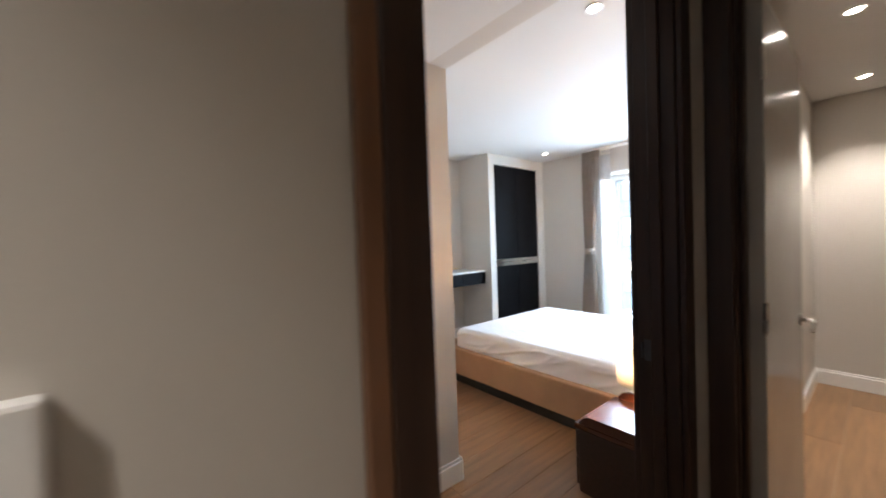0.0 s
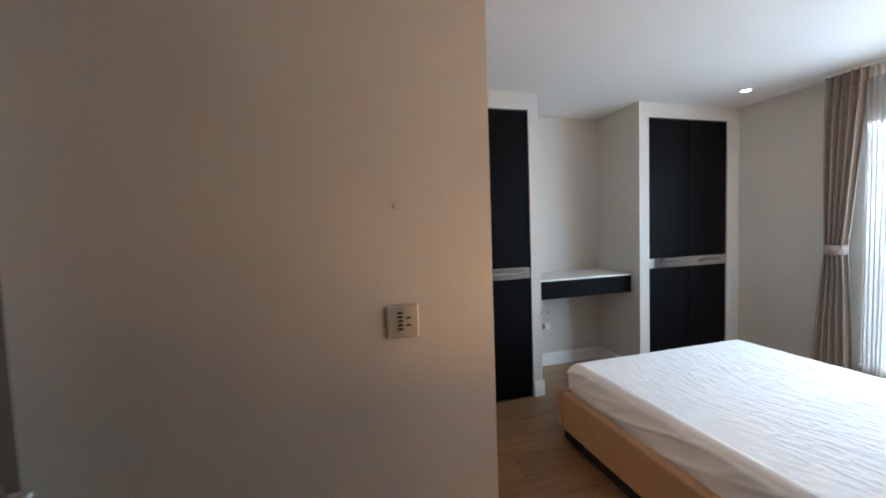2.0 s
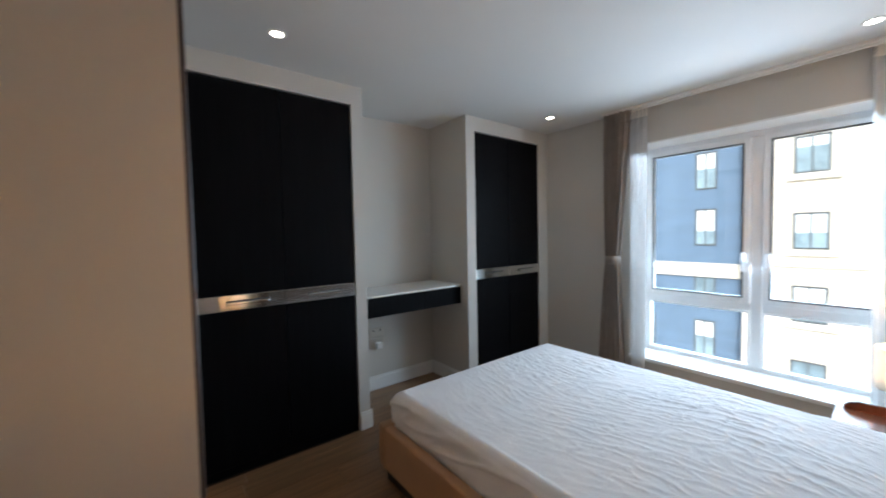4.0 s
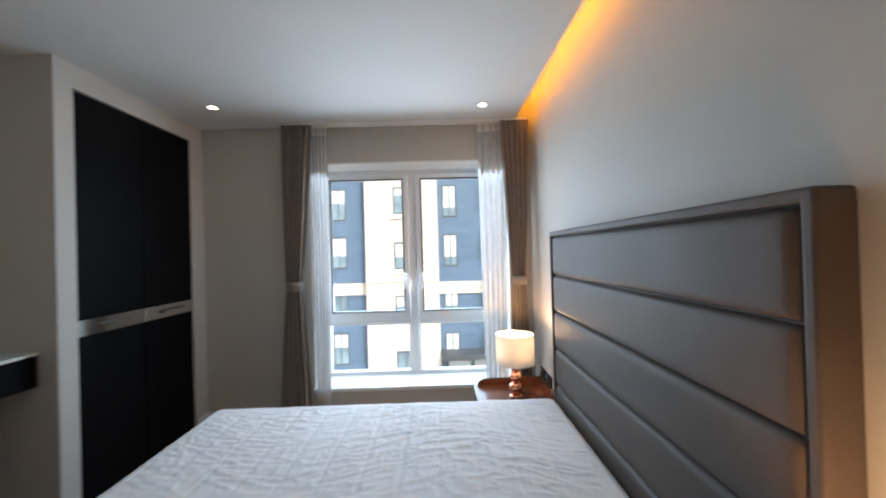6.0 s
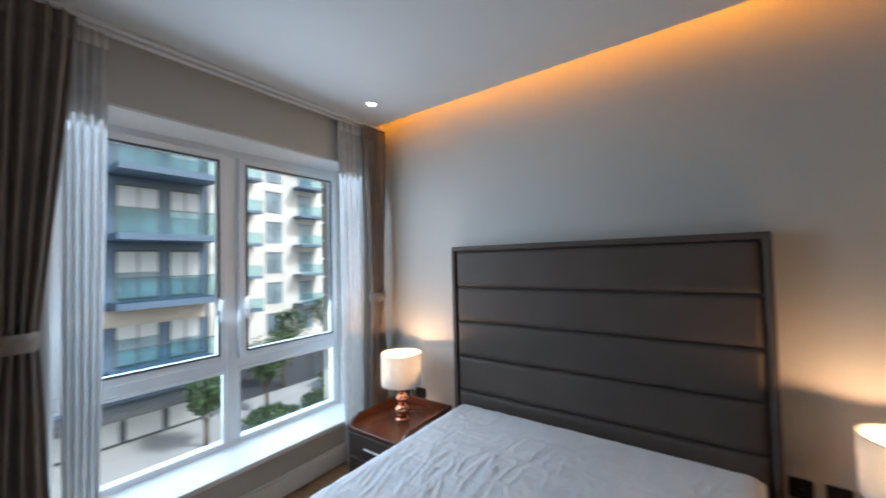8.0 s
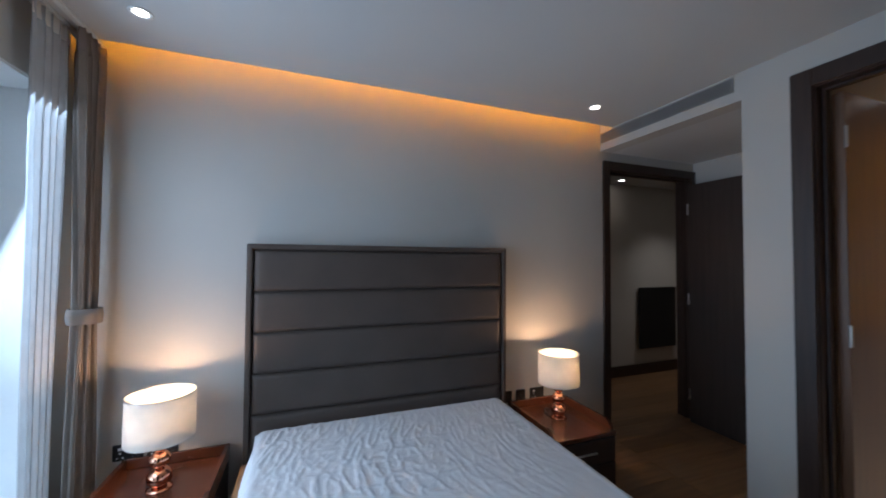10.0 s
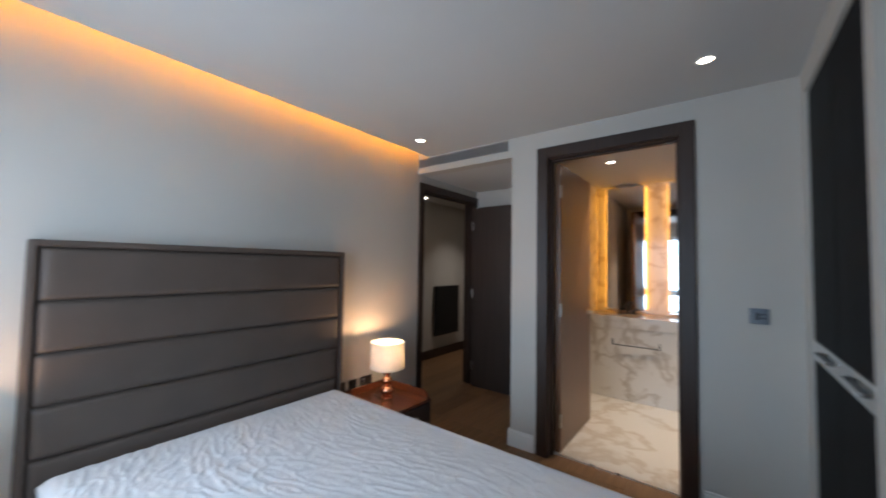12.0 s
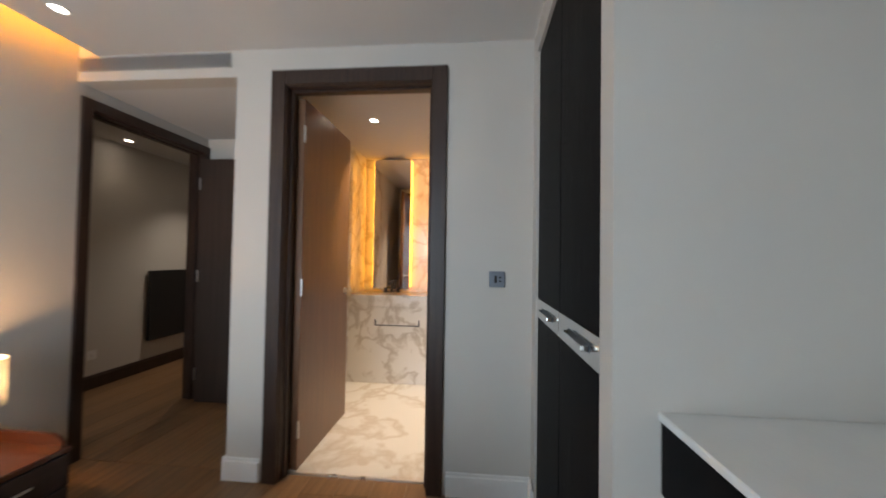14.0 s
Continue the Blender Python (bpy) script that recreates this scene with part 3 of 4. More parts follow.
def socket(x0, x1, z0, z1, wall=SY, plugged=False, along="x", out=1):
    base = ((x0 + x1) / 2, wall, (z0 + z1) / 2)
    t = thing("wall_socket", base, "black wall socket with switches on the wall beside the bed", "socket", "bedside sockets")
    part("plate", B(base).box(x0, x1, wall + 0.0005, wall + 0.011, z0, z1, 0.003), M_PLASTIC, t)
    n = 2 if x1 - x0 > 0.1 else 1
    for k in range(n):
        c = x0 + (x1 - x0) * (k + 0.5) / n
        part("rocker", B(base).box(c - 0.008, c + 0.008, wall + 0.0112, wall + 0.0145, z1 - 0.028, z1 - 0.014, 0.001), M_PLASTICW if k else M_PLASTIC, t)
        part("pins", B(base).box(c - 0.004, c + 0.004, wall + 0.0112, wall + 0.0125, z0 + 0.035, z0 + 0.045).box(c - 0.016, c - 0.008, wall + 0.0112, wall + 0.0125, z0 + 0.014, z0 + 0.02).box(c + 0.008, c + 0.016, wall + 0.0112, wall + 0.0125, z0 + 0.014, z0 + 0.02), M_PLASTICW if k else M_FRAMEG, t)
    return t


for xa, xb in ((2.325, 2.445), (2.487, 2.563), (2.60, 2.676), (4.64, 4.775), (4.79, 4.92)):
    socket(xa, xb, 0.408, 0.49)

# ---- wardrobes ----


def wardrobe(x0, x1):
    base = ((x0 + x1) / 2, NY + 0.25, 0)
    w = thing("wardrobe", base, "built-in wardrobe with black veneered doors and a polished steel band", "wardrobe", "built-in wardrobes")
    y = NY + 0.012
    part("body", B(base).box(x0 + 0.002, x1 - 0.002, y + 0.024, NB - 0.01, 0.0, 2.368), M_BLACK, w)
    part("kickboard", B(base).box(x0 + 0.003, x1 - 0.003, y + 0.012, y + 0.0235, 0.0, 0.05), M_BLACK, w)
    xm = (x0 + x1) / 2
    for a, b2 in ((x0 + 0.004, xm - 0.0015), (xm + 0.0015, x1 - 0.004)):
        d = part("door", B(base).box(a, b2, y, y + 0.022, 0.056, 1.0, 0.002).box(a, b2, y, y + 0.022, 1.096, 2.362, 0.002), M_BLACK, w)
        part("steel_band", B(base).box(a, b2, y - 0.004, y + 0.018, 1.002, 1.094, 0.002), M_STEEL, d, "polished steel band")
        c = (a + b2) / 2 + (0.02 if a < xm - 0.1 else 0.02)
        part("recess", B(base).box(c - 0.115, c + 0.115, y - 0.0062, y - 0.0045, 1.036, 1.062), M_FRAMEG, d, "dark recess behind the handle")
        hb = B(base).box(c - 0.115, c - 0.107, y - 0.022, y - 0.0065, 1.040, 1.056, 0.002).box(c + 0.107, c + 0.115, y - 0.022, y - 0.0065, 1.040, 1.056, 0.002).box(c - 0.1145, c + 0.1145, y - 0.029, y - 0.0215, 1.0405, 1.0555, 0.003, 2)
        part("handle", hb, M_STEEL, d, "chrome bar handle")
    return w


wardrobe(*W1)
wardrobe(*W2)

# ---- desk in the niche ----
DY = 4.13
desk = thing("desk", (3.4, 4.35, 0.79), "wall-hung desk with a pale stone top and dark drawers", "desk")
part("desktop", B(desk.location).box(NI[0] + 0.001, NI[1] - 0.001, DY, NB - 0.001, 0.944, 0.962, 0.003), M_DESK, desk)
part("carcass", B(desk.location).box(NI[0] + 0.002, NI[1] - 0.002, DY + 0.028, NB - 0.002, 0.79, 0.9435), M_BLACK, desk)
for a, b2 in ((NI[0] + 0.004, 3.50), (3.503, NI[1] - 0.004)):
    part("drawer", B(desk.location).box(a, b2, DY + 0.006, DY + 0.0275, 0.786, 0.941, 0.002), M_BLACK, desk)
niche_socket = thing("wall_socket", (3.27, NB, 0.53), "brushed metal double socket with a white plug under the desk", "socket")
part("plate", B(niche_socket.location).box(3.19, 3.35, NB - 0.011, NB - 0.0005, 0.49, 0.575, 0.003), M_SATIN, niche_socket)
for c in (3.235, 3.305):
    part("rocker", B(niche_socket.location).box(c - 0.008, c + 0.008, NB - 0.0145, NB - 0.0112, 0.545, 0.56, 0.001), M_PLASTIC, niche_socket)
fused = thing("wall_socket", (3.27, NB, 0.43), "white boxed outlet below the metal socket", "socket")
part("plate", B(fused.location).box(3.19, 3.35, NB - 0.011, NB - 0.0005, 0.395, 0.48, 0.003), M_SATIN, fused)
part("plug", B(fused.location).box(3.25, 3.31, NB - 0.055, NB - 0.0115, 0.39, 0.445, 0.006, 2), M_PLASTICW, fused, "white plug")

# ---- control plates ----


def control(base, axis, slots, dark=False):
    t = thing("light_switch", base, "satin metal lighting control plate on the wall" if not dark else "satin steel switch plate on the wall", "switch")
    x, y, z = base
    mats = M_SWITCH if dark else M_SATIN
    if axis == "y":
        part("plate", B(base).box(x - 0.043, x + 0.043, y - 0.010, y - 0.0005, z - 0.043, z + 0.043, 0.003, 2), mats, t)
    else:
        part("plate", B(base).box(x + 0.0005, x + 0.010, y - 0.043, y + 0.043, z - 0.043, z + 0.043, 0.003, 2), mats, t)
    for u0, u1, w0, w1 in slots:
        b = B(base)
        if axis == "y":
            b.box(x + u0, x + u1, y - 0.0125, y - 0.0102, z + w0, z + w1, 0.0008)
        else:
            b.box(x + 0.0102, x + 0.0125, y + u0, y + u1, z + w0, z + w1, 0.0008)
        part("button", b, M_PLASTIC, t)


five = [(-0.014, 0.000, 0.022 - 0.011 * k, 0.028 - 0.011 * k) for k in range(5)]
control((1.495, RY, 1.19), "y", five + [(0.008, 0.022, 0.008, 0.013), (0.008, 0.022, -0.012, -0.007)])
control((BX, 3.845, 1.18), "x", [(-0.014, 0.000, -0.02, 0.02), (0.010, 0.024, 0.006, 0.014), (0.010, 0.024, -0.014, -0.006)], True)
bump = thing("wall_hook", (1.49, RY, 1.50), "small painted-over wall button", "hook")
part("button", B(bump.location).cyl((1.49, RY - 0.0005, 1.50), (1.49, RY - 0.006, 1.50), 0.008, 14, 0.006), M_WALL, bump)

# ---- curtains ----


def gathered(b, x, yc, halfw, z0, z1, folds, depth, seed, nu=120, nv=44):
    """A pleated hanging: half-width and centre follow the height."""
    def f(u, v):
        z = z0 + v * (z1 - z0)
        h, c = halfw(z), yc(z)
        ph = 2 * math.pi * folds * u + 0.8 * noise.noise((u * 5, z * 0.7, seed))
        amp = depth * (0.75 + 0.5 * noise.noise((u * 7, z * 0.8, seed + 4)))
        if z > z1 - 0.11:
            amp *= 0.75
        return (x + amp * math.sin(ph), c + (2 * u - 1) * h + 0.006 * math.sin(2 * ph), z)
    return b.sheet(f, nu, nv)


def thick(ob, t=0.003):
    s = ob.modifiers.new("cloth_thickness", "SOLIDIFY")
    s.thickness = t
    return ob


def waist(z, tie, top, mid, foot):
    if z >= tie:
        k = min(1, (z - tie) / 1.1)
        return mid + (top - mid) * k ** 0.8
    k = min(1, (tie - z) / 1.15)
    return mid + (foot - mid) * k ** 0.75


for yt, ym, yf, sheer_c, seed in ((3.20, 3.235, 3.25, 3.04, 1.0), (1.42, 1.415, 1.415, 1.60, 7.0)):
    c = thing("curtain", (4.99, yt, 0), "taupe pinch-pleated curtain tied back beside the window", "curtain", "curtains")
    narrow = seed > 2
    hw = (lambda z: waist(z, 1.17, 0.105, 0.055, 0.10)) if narrow else (lambda z: waist(z, 1.17, 0.115, 0.06, 0.13))
    yc = lambda z, yt=yt, ym=ym, yf=yf: yt + (ym - yt) * min(1, max(0, (2.45 - z) / 1.2)) if z > 1.17 else ym + (yf - ym) * (1.17 - z) / 1.17
    thick(part("drape", gathered(B(c.location), 4.985, yc, hw, 0.012, 2.475, 5, 0.036, seed), M_CURT, c, smooth=True))
    thick(part("heading", gathered(B(c.location), 4.985, yc, lambda z, hw=hw: hw(z) + 0.005, 2.375, 2.484, 5, 0.034, seed, nv=4), M_CURT, c, "stiff pleated heading", True))
    tb = B(c.location).lathe([(0.062, -0.035), (0.066, 0), (0.062, 0.035), (0.058, 0.035), (0.061, 0), (0.058, -0.035), (0.062, -0.035)], (4.985, ym, 1.17), 28)
    part("tieback", tb, M_CURT, c, "taupe cloth tieback", True)
    s = thing("sheer_curtain", (5.045, sheer_c, 0), "white voile curtain gathered at the window's edge", "curtain", "sheer curtains")
    shw = (lambda z: 0.125 - 0.015 * (2.45 - z)) if narrow else (lambda z: 0.075 - 0.008 * (2.45 - z))
    thick(part("voile", gathered(B(s.location), 5.045, lambda z, q=sheer_c: q, shw, 0.012, 2.47, 5, 0.02, seed + 11), M_SHEER, s, smooth=True), 0.001)
    part("heading", gathered(B(s.location), 5.043, lambda z, q=sheer_c: q, lambda z, shw=shw: shw(2.4), 2.41, 2.478, 5, 0.018, seed + 11, nv=3), M_SHADE, s, "white heading tape", True)
track = thing("curtain_track", (5.0, 2.3, 2.48), "white double curtain track fixed under the ceiling", "curtain track")
for xa in (4.972, 5.035):
    part("rail", B(track.location).box(xa, xa + 0.024, 1.32, 3.34, 2.481, 2.4995, 0.003), M_TRIM, track)

# ---- ceiling fittings ----


def downlight(x, y, z, power, group, colour=WARM, cone=100):
    base = (x, y, z)
    t = thing("downlight", base, "round recessed ceiling downlight, lit", "downlight", group)
    part("bezel", B(base).lathe([(0.030, -0.001), (0.044, -0.001), (0.046, -0.004), (0.043, -0.006), (0.031, -0.004), (0.030, -0.001)], base, 32), M_TRIM, t, smooth=True)
    part("lens", B(base).cyl((x, y, z - 0.003), (x, y, z - 0.0005), 0.0305, 28), M_BULB, t, "glowing lens")
    lamp_at("downlight_beam", "SPOT", Matrix.Translation((x, y, z - 0.012)), power, colour, cone=cone)


for x, y in ((4.70, 1.71), (4.64, 3.655), (2.25, 3.63), (2.17, 1.65)):
    downlight(x, y, CEIL, 1.3, "bedroom downlights")
downlight(0.50, 0.30, 2.40, 0.8, "hall downlights")
# Unseen fitting, added only to brighten the hall side of the doorway wall.
downlight(-0.30, 0.75, 2.40, 15.0, "hall downlights", COOL)
for x, y in ((3.25, 0.84), (4.55, 0.84), (3.25, -1.2)):
    downlight(x, y, 2.48, 20, "downlights of the next room", COOL)
downlight(0.80, 2.86, 2.44, 36, "bathroom downlights", WARM, 62)
downlight(0.80, 3.55, 2.44, 36, "bathroom downlights", WARM, 62)

vent = thing("ceiling_vent", (BX, 1.78, 2.44), "grey linear air grille in the bulkhead over the lobby", "vent")
part("backing", B(vent.location).box(BX + 0.0005, BX + 0.003, 1.29, 2.265, 2.408, 2.478), M_PLASTIC, vent)
part("frame", B(vent.location).box(BX + 0.003, BX + 0.010, 1.282, 2.273, 2.478, 2.484).box(BX + 0.003, BX + 0.010, 1.282, 2.273, 2.402, 2.408).box(BX + 0.003, BX + 0.010, 1.282, 1.29, 2.408, 2.478).box(BX + 0.003, BX + 0.010, 2.265, 2.273, 2.408, 2.478), M_GRILLE, vent)
for k in range(6):
    part("slat", B(vent.location).box(BX + 0.0032, BX + 0.010, 1.291, 2.264, 2.412 + k * 0.0112, 2.4175 + k * 0.0112), M_GRILLE, vent)

strip = thing("led_strip", (3.4, 1.5, 2.6), "amber light strip hidden in the ceiling cove", "light strip")
part("tape", B(strip.location).box(BX + 0.02, EX - 0.02, 1.438, 1.478, 2.56, 2.566), M_AMBER, strip)
part("holder", B(strip.location).box(BX + 0.01, EX - 0.01, 1.436, 1.48, 2.513, 2.5595), M_TRIM, strip)

# ---- hall ----
panel = thing("wall_panel", (-0.2, HY, 0.7), "black glossy panel hung on the hall wall", "wall panel")
part("body", B(panel.location).box(-0.55, 0.07, HY + 0.02, HY + 0.06, 0.33, 1.10, 0.006, 2), M_PLASTIC, panel)
part("bracket", B(panel.location).box(-0.4, -0.1, HY + 0.0005, HY + 0.0195, 0.5, 0.9), M_PLASTIC, panel)

hall_socket = thing("wall_socket", (0.62, HY, 0.32), "white wall socket above the dark hall skirting", "socket")
part("plate", B(hall_socket.location).box(0.577, 0.663, HY + 0.0005, HY + 0.010, 0.277, 0.363, 0.003), M_PLASTICW, hall_socket)
part("rocker", B(hall_socket.location).box(0.606, 0.620, HY + 0.0102, HY + 0.0135, 0.335, 0.350, 0.001), M_PLASTICW, hall_socket)
part("pins", B(hall_socket.location).box(0.616, 0.624, HY + 0.0102, HY + 0.0112, 0.315, 0.325).box(0.604, 0.612, HY + 0.0102, HY + 0.0112, 0.294, 0.300).box(0.628, 0.636, HY + 0.0102, HY + 0.0112, 0.294, 0.300), M_FRAMEG, hall_socket)

entry = thing("entry_panel", (0.27, SY2, 1.17), "white door entry panel with a grey screen on the hall wall", "entry panel")
part("case", B(entry.location).box(0.20, 0.352, SY2 - 0.022, SY2 - 0.0005, 1.04, 1.28, 0.005, 2), M_PLASTICW, entry)
part("screen", B(entry.location).box(0.215, 0.315, SY2 - 0.0245, SY2 - 0.0222, 1.06, 1.18, 0.001), M_GRILLE, entry, "grey screen")

# ---- bathroom ----
van = thing("vanity_unit", (-0.13, 3.24, 0), "white marble vanity counter with a towel bar", "vanity")
part("front", B(van.location).box(0.07, 0.10, 2.431, 4.049, 0.004, 0.78, 0.002), M_MARBLE, van)
part("counter", B(van.location).box(-0.399, 0.11, 2.431, 4.049, 0.7805, 0.90, 0.003), M_MARBLE, van)
bar = part("towel_bar", B(van.location).cyl((0.14, 2.72, 0.60), (0.14, 3.17, 0.60), 0.006).cyl((0.101, 2.72, 0.625), (0.14, 2.72, 0.60), 0.006).cyl((0.101, 3.17, 0.625), (0.14, 3.17, 0.60), 0.006).box(0.135, 0.146, 2.715, 2.726, 0.60, 0.66).box(0.135, 0.146, 3.164, 3.175, 0.60, 0.66), M_FRAMEG, van, "dark metal towel bar")
for y0, y1 in ((2.56, 2.98), (3.22, 3.62)):
    mi = thing("wall_mirror", (-0.30, (y0 + y1) / 2, 0.95), "tall bathroom mirror with amber light behind its edges", "mirror", "bathroom mirrors")
    part("mirror_glass", B(mi.location).box(-0.312, -0.306, y0, y1, 0.93, 2.40), M_MIRROR, mi)
    part("backing", B(mi.location).box(-0.399, -0.3125, y0 + 0.03, y1 - 0.03, 0.96, 2.40), M_DARK, mi)
    for ya in (y0 - 0.008, y1 + 0.002):
        part("light_strip", B(mi.location).box(-0.398, -0.318, ya, ya + 0.006, 0.95, 2.40), M_AMBER2, mi, "amber light strip")
for y in (2.80, 3.42):
    tap = thing("basin_tap", (-0.2, y, 0.9), "dark metal basin tap on the counter", "tap", "bathroom taps")
    part("spout", B(tap.location).cyl((-0.24, y, 0.9005), (-0.24, y, 1.03), 0.014).cyl((-0.24, y, 1.02), (-0.10, y, 1.00), 0.010), M_FRAMEG, tap)
    for s in (-0.07, 0.07):
        part("knob", B(tap.location).cyl((-0.24, y + s, 0.9005), (-0.24, y + s, 0.95), 0.018), M_FRAMEG, tap)

# ---- outside ----
GZ = -6.6
setting("ground", B().box(6.0, 400, -300, 300, GZ - 0.3, GZ), M_ROAD, "dark asphalt street far below the window")
setting("pavement", B().box(13.0, 25.2, -60, 60, GZ, GZ + 0.13).box(6.1, 10, -60, 60, GZ, GZ + 0.13), M_PAVE, "grey paved footways beside the street")
FX = 24.0
block = thing("apartment_building", (FX, 4.7, GZ), "buff brick apartment building across the street with deep-set windows", "building")
ob = block.location
part("wall", B(ob).box(FX, FX + 10, 2.1, 6.5, GZ, 12), M_BRICK, block)
part("parapet", B(ob).box(FX - 0.1, FX + 10, 2.0, 6.6, 12, 12.3), M_CREAM, block)
for zf in (-2.95,):
    part("string_course", B(ob).box(FX - 0.06, FX, 2.1, 6.5, zf + 2.6, zf + 2.95), M_CREAM, block)


def facade_window(parent, base, x, y, z, w, h, surround=None, blind=0.5):
    wv = part("window", B(base).box(x - 0.03, x + 0.02, y - w / 2, y - w / 2 + 0.08, z, z + h).box(x - 0.03, x + 0.02, y + w / 2 - 0.08, y + w / 2, z, z + h).box(x - 0.03, x + 0.02, y - w / 2 + 0.08, y + w / 2 - 0.08, z + h - 0.08, z + h)
              .box(x - 0.03, x + 0.02, y - w / 2 + 0.08, y + w / 2 - 0.08, z, z + 0.08).box(x - 0.03, x + 0.02, y - 0.03, y + 0.03, z + 0.08, z + h - 0.08), M_FRAMEG, parent)
    part("pane", B(base).box(x - 0.012, x - 0.006, y - w / 2 + 0.08, y + w / 2 - 0.08, z + 0.08, z + h - 0.08), M_PANE, wv)
    if blind:
        part("blind", B(base).box(x - 0.02, x - 0.013, y - w / 2 + 0.09, y + w / 2 - 0.09, z + h * (1 - blind), z + h - 0.085), M_PALE, wv, "pale blind")
    if surround:
        part("surround", B(base).box(x - 0.09, x - 0.001, y - w / 2 - 0.35, y + w / 2 + 0.2, z - 0.28, z - 0.01).box(x - 0.05, x - 0.001, y - w / 2 - 0.28, y - w / 2 - 0.01, z, z + h), surround, wv, "cream stone surround")


for k, z in enumerate((-6.15, -2.8, 0.43, 3.76, 7.1)):
    facade_window(block, ob, FX, 4.19, z, 1.15, 1.62, M_CREAM, (0, 0.4, 0.55, 0.3, 0.5)[k])
dark = thing("apartment_building", (FX, -1.3, GZ), "blue grey clad apartment building with glass balconies", "building")
od = dark.location
part("wall", B(od).box(FX + 0.6, FX + 10, -4.8, 2.09, GZ, 12), M_SLATE, dark)
part("brick_band", B(od).box(FX + 0.5, FX + 0.6, -4.8, 2.09, -1.2, -0.45), M_BRICK, dark, "buff brick band")
for k in range(6):
    z = -5.6 + 3.05 * k
    facade_window(dark, od, FX + 0.6, 1.35, z, 0.9, 2.0, None, 0.7)
    if k:
        facade_window(dark, od, FX + 0.6, -2.0, z - 0.5, 1.7, 2.3, None, 0.45)
        facade_window(dark, od, FX + 0.6, -3.9, z - 0.5, 1.4, 2.3, None, 0.6)
        bal = part("balcony", B(od).box(FX - 1.1, FX + 0.6, -4.9, -0.9, z - 0.85, z - 0.55), M_SLATE, dark, "slate grey balcony slab")
        part("balustrade", B(od).box(FX - 1.08, FX - 1.06, -4.88, -0.92, z - 0.549, z + 0.5), M_BALG, bal, "pale glass balustrade")
        part("handrail", B(od).box(FX - 1.10, FX - 1.04, -4.88, -0.92, z + 0.501, z + 0.55), M_FRAMEG, bal)
part("canopy", B(od).box(FX - 0.9, FX + 0.6, -4.8, 2.05, -4.95, -4.65), M_FRAMEG, dark, "dark entrance canopy")
for y0 in (-4.6, -3.0, -1.4, 0.2):
    front = part("shopfront", B(od).box(FX + 0.50, FX + 0.58, y0, y0 + 1.5, GZ + 0.13, -4.98), M_FRAMEG, dark)
    # Flat pale colour stands for the reflection on the shop glass.
    part("pane", B(od).box(FX + 0.485, FX + 0.499, y0 + 0.08, y0 + 1.42, GZ + 0.25, -5.06), M_PALE, front, "shop glass with a pale reflection in its colour")
left = thing("apartment_building", (FX, 11, GZ), "slate clad apartment wing beside the brick block", "building")
ol = left.location
part("wall", B(ol).box(FX + 1.2, FX + 10, 6.51, 26, GZ, 12), M_SLATE, left)
part("brick_band", B(ol).box(FX + 1.1, FX + 1.2, 6.51, 26, -1.2, -0.45), M_BRICK, left, "buff brick band")
for k in range(6):
    for y in (8.4, 11.4, 14.4, 17.4):
        facade_window(left, ol, FX + 1.2, y, -5.6 + 3.05 * k, 1.0, 2.0, None, (0.3, 0.6, 0.45)[(k + int(y)) % 3])
far = thing("apartment_building", (44, -25, GZ), "far pale apartment block with stacked balconies", "building")
of = far.location
part("wall", B(of).box(40, 60, -46, -11, GZ, 17), M_FARW, far)
part("roof", B(of).box(39.5, 60.5, -46.5, -10.5, 17, 17.4), M_SLATE, far)
for k in range(7):
    z = -5.8 + 3.2 * k
    for i in range(9):
        y = -13.5 - 3.7 * i
        wv = part("window", B(of).box(39.93, 40.05, y - 0.85, y + 0.85, z, z + 2.1), M_PANE, far)
        part("frame", B(of).box(39.9, 39.92, y - 0.06, y + 0.06, z, z + 2.1).box(39.88, 39.92, y - 0.95, y + 0.95, z + 2.101, z + 2.2), M_FRAMEG, wv)
        if i % 2 == 0 and k:
            bal = part("balcony", B(of).box(38.2, 39.85, y - 1.6, y + 1.6, z - 0.45, z - 0.2), M_SLATE, far)
            part("balustrade", B(of).box(38.2, 38.24, y - 1.6, y + 1.6, z - 0.199, z + 0.85), M_BALG, bal)


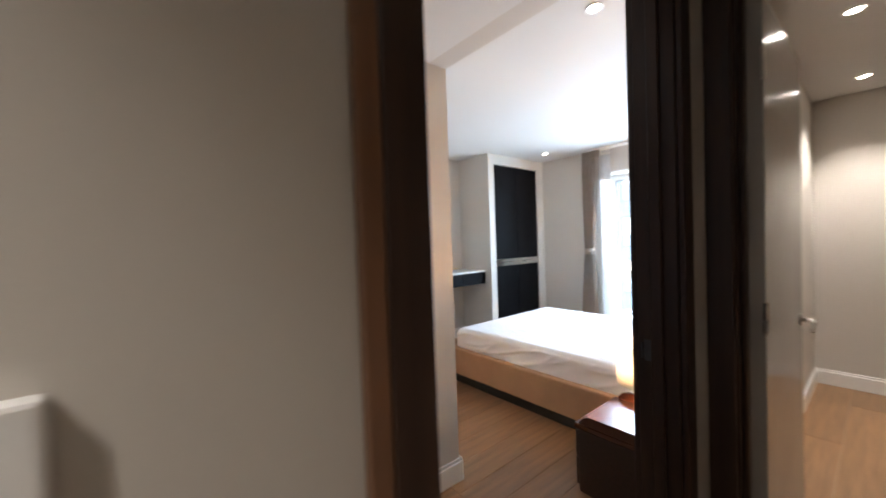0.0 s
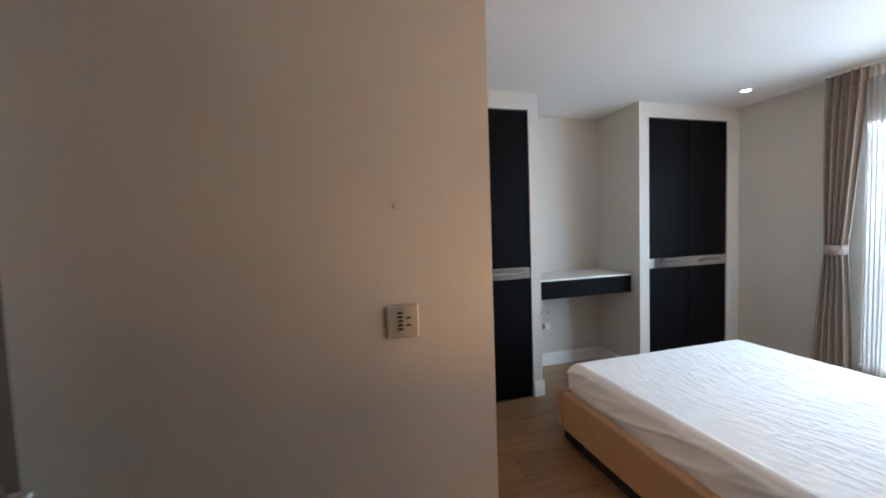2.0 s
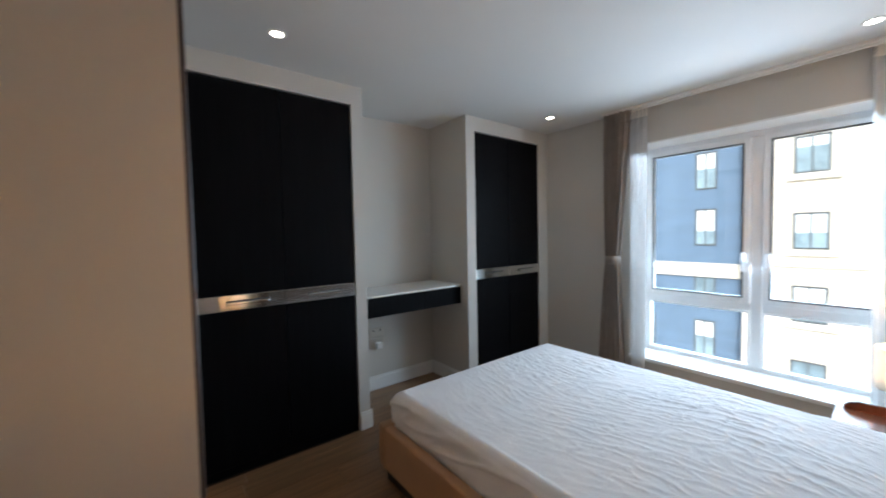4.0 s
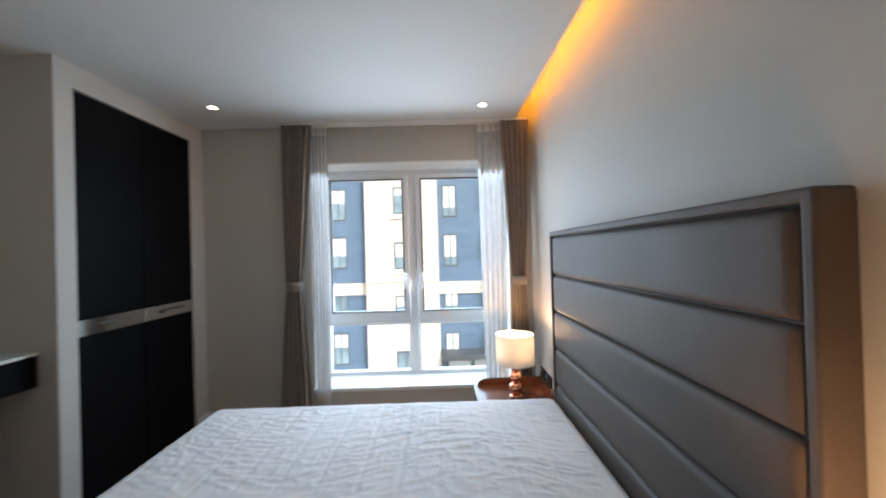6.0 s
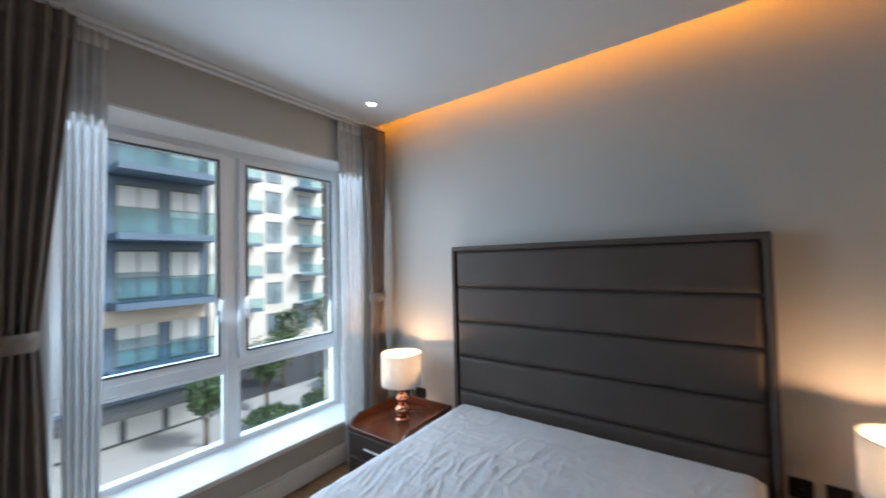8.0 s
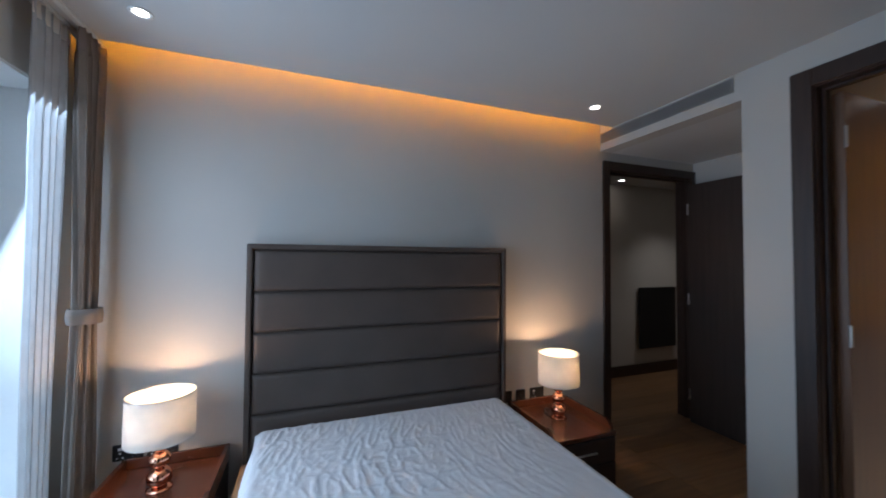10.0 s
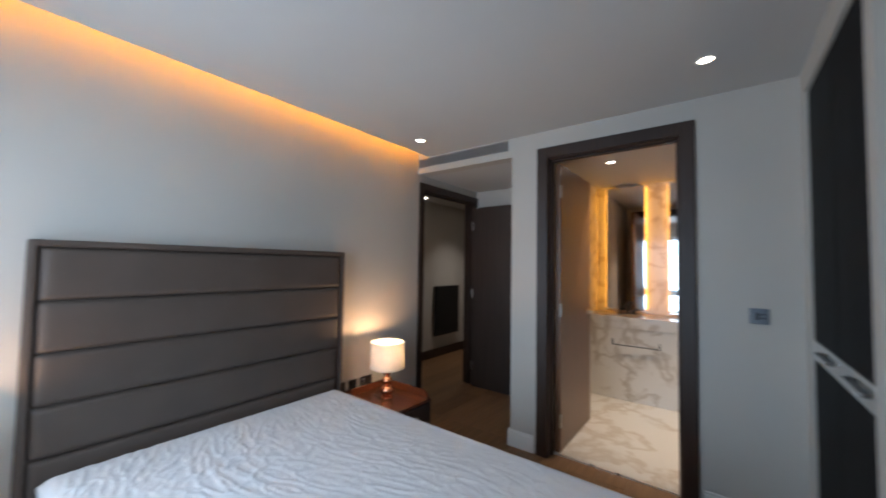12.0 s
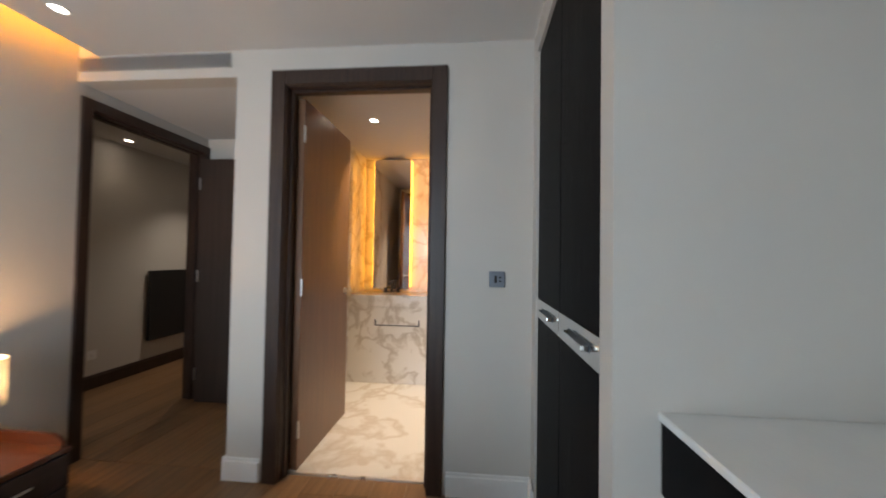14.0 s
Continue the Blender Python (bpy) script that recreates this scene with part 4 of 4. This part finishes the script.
def bush(name, x, y, r, h, trunk, label):
    """Many small leaf blades scattered in an uneven crown."""
    base = (x, y, GZ + 0.13 if 13 < x < 25.2 else GZ)
    t = thing(name, base, label, "tree" if trunk else "hedge")
    if trunk:
        b = B(base).cyl((x, y, base[2]), (x, y, base[2] + trunk), 0.11, 10, 0.07)
        for a in range(4):
            b.cyl((x, y, base[2] + trunk * 0.8), (x + math.cos(a * 1.7) * r * 0.5, y + math.sin(a * 1.7) * r * 0.5, base[2] + trunk + h * 0.4), 0.05, 7, 0.02)
        part("trunk", b, M_BARK, t)
    vs, fs = [], []
    rnd = random.Random(int(x * 13 + y * 7))
    for k in range(1500):
        d = Vector((rnd.gauss(0, 1), rnd.gauss(0, 1), rnd.gauss(0, 1))).normalized()
        lump = 0.78 + 0.45 * noise.noise(d * 2.3 + Vector((x, y, 0)))
        p = Vector((d.x * r * lump, d.y * r * lump, d.z * h / 2 * lump)) * rnd.uniform(0.55, 1.0) + Vector((0, 0, trunk + h / 2))
        u, w = Vector((rnd.gauss(0, 1), rnd.gauss(0, 1), rnd.gauss(0, 1))).normalized() * 0.11, Vector((rnd.gauss(0, 1), rnd.gauss(0, 1), rnd.gauss(0, 1))).normalized() * 0.07
        i = len(vs)
        vs += [p - u, p + w, p + u, p - w]
        fs.append((i, i + 1, i + 2, i + 3))
    me = bpy.data.meshes.new("crown")
    me.from_pydata(vs, [], fs)
    me.materials.append(M_LEAFT)
    cr = new("crown", me)
    cr.parent = t


for x, y, r, h, tr in ((21, -3.5, 1.1, 2.4, 1.2), (22.5, -7.0, 1.3, 2.8, 1.4), (26, -10, 1.3, 2.6, 1.5), (30, -13, 1.6, 3.4, 1.6), (34, -19, 1.6, 3.4, 1.8), (31, -21, 1.5, 3.2, 1.6)):
    bush("street_tree", x, y, r, h, tr, "small leafy green street tree on the pavement")
for x, y in ((20.2, -6), (20.2, -9), (23, -12), (25, -15), (28, -18)):
    bush("hedge", x, y, 1.5, 1.2, 0, "low clipped green hedge beside the path")

# ---- outer leaf of masonry beside the window ----
outer = setting("wall_outer", B((5.56, 2.3, 0)).box(5.505, 5.60, 0.6, 1.445, -0.4, 2.9).box(5.505, 5.60, 3.155, 4.7, -0.4, 2.9).box(5.505, 5.60, 1.445, 3.155, -0.4, 0.24).box(5.505, 5.60, 1.445, 3.155, 2.24, 2.9), M_CREAM, "pale mortar of the outer masonry leaf")
for y0, y1 in ((1.23, 1.46), (3.14, 3.37)):
    for k in range(13):
        z = 0.245 + k * 0.155
        brick = part("brick", B((5.56, y0, z)).box(5.475, 5.615, y0, y1, z, z + 0.143, 0.004), M_BRICKN, outer)
        brick.location = Vector((5.56, y0, z)) - outer.location

# ---- floor boards ----
floor = tagged(new("floor"), "brown oak board floor with worn satin finish", "floor", kind="structure")


def boards(x0, x1, y0, y1, wide=0.19, long=1.9):
    rnd = random.Random(int(x0 * 100 + y0 * 37))
    y = y0
    while y < y1 - 0.01:
        ye = min(y + wide, y1)
        x = x0 - rnd.uniform(0, long)
        while x < x1:
            a, c = max(x, x0), min(x + long, x1)
            if c - a > 0.02:
                base = ((a + c) / 2, (y + ye) / 2, 0)
                ob = part("plank", B(base).box(a + 0.0008, c - 0.0008, y + 0.0008, ye - 0.0008, -0.016, 0.0, 0.0012), M_OAK, floor)
                ob.location = base
            x += long
        y = ye


boards(BX - 0.085, EX, SY, NY)
boards(NI[0], NI[1], NY, NB)
boards(0.66, BX - 0.085, SY2, RY)
boards(-1.7, 1.82, HY, SY2)
boards(1.82, 5.0, -2.5, SY2)
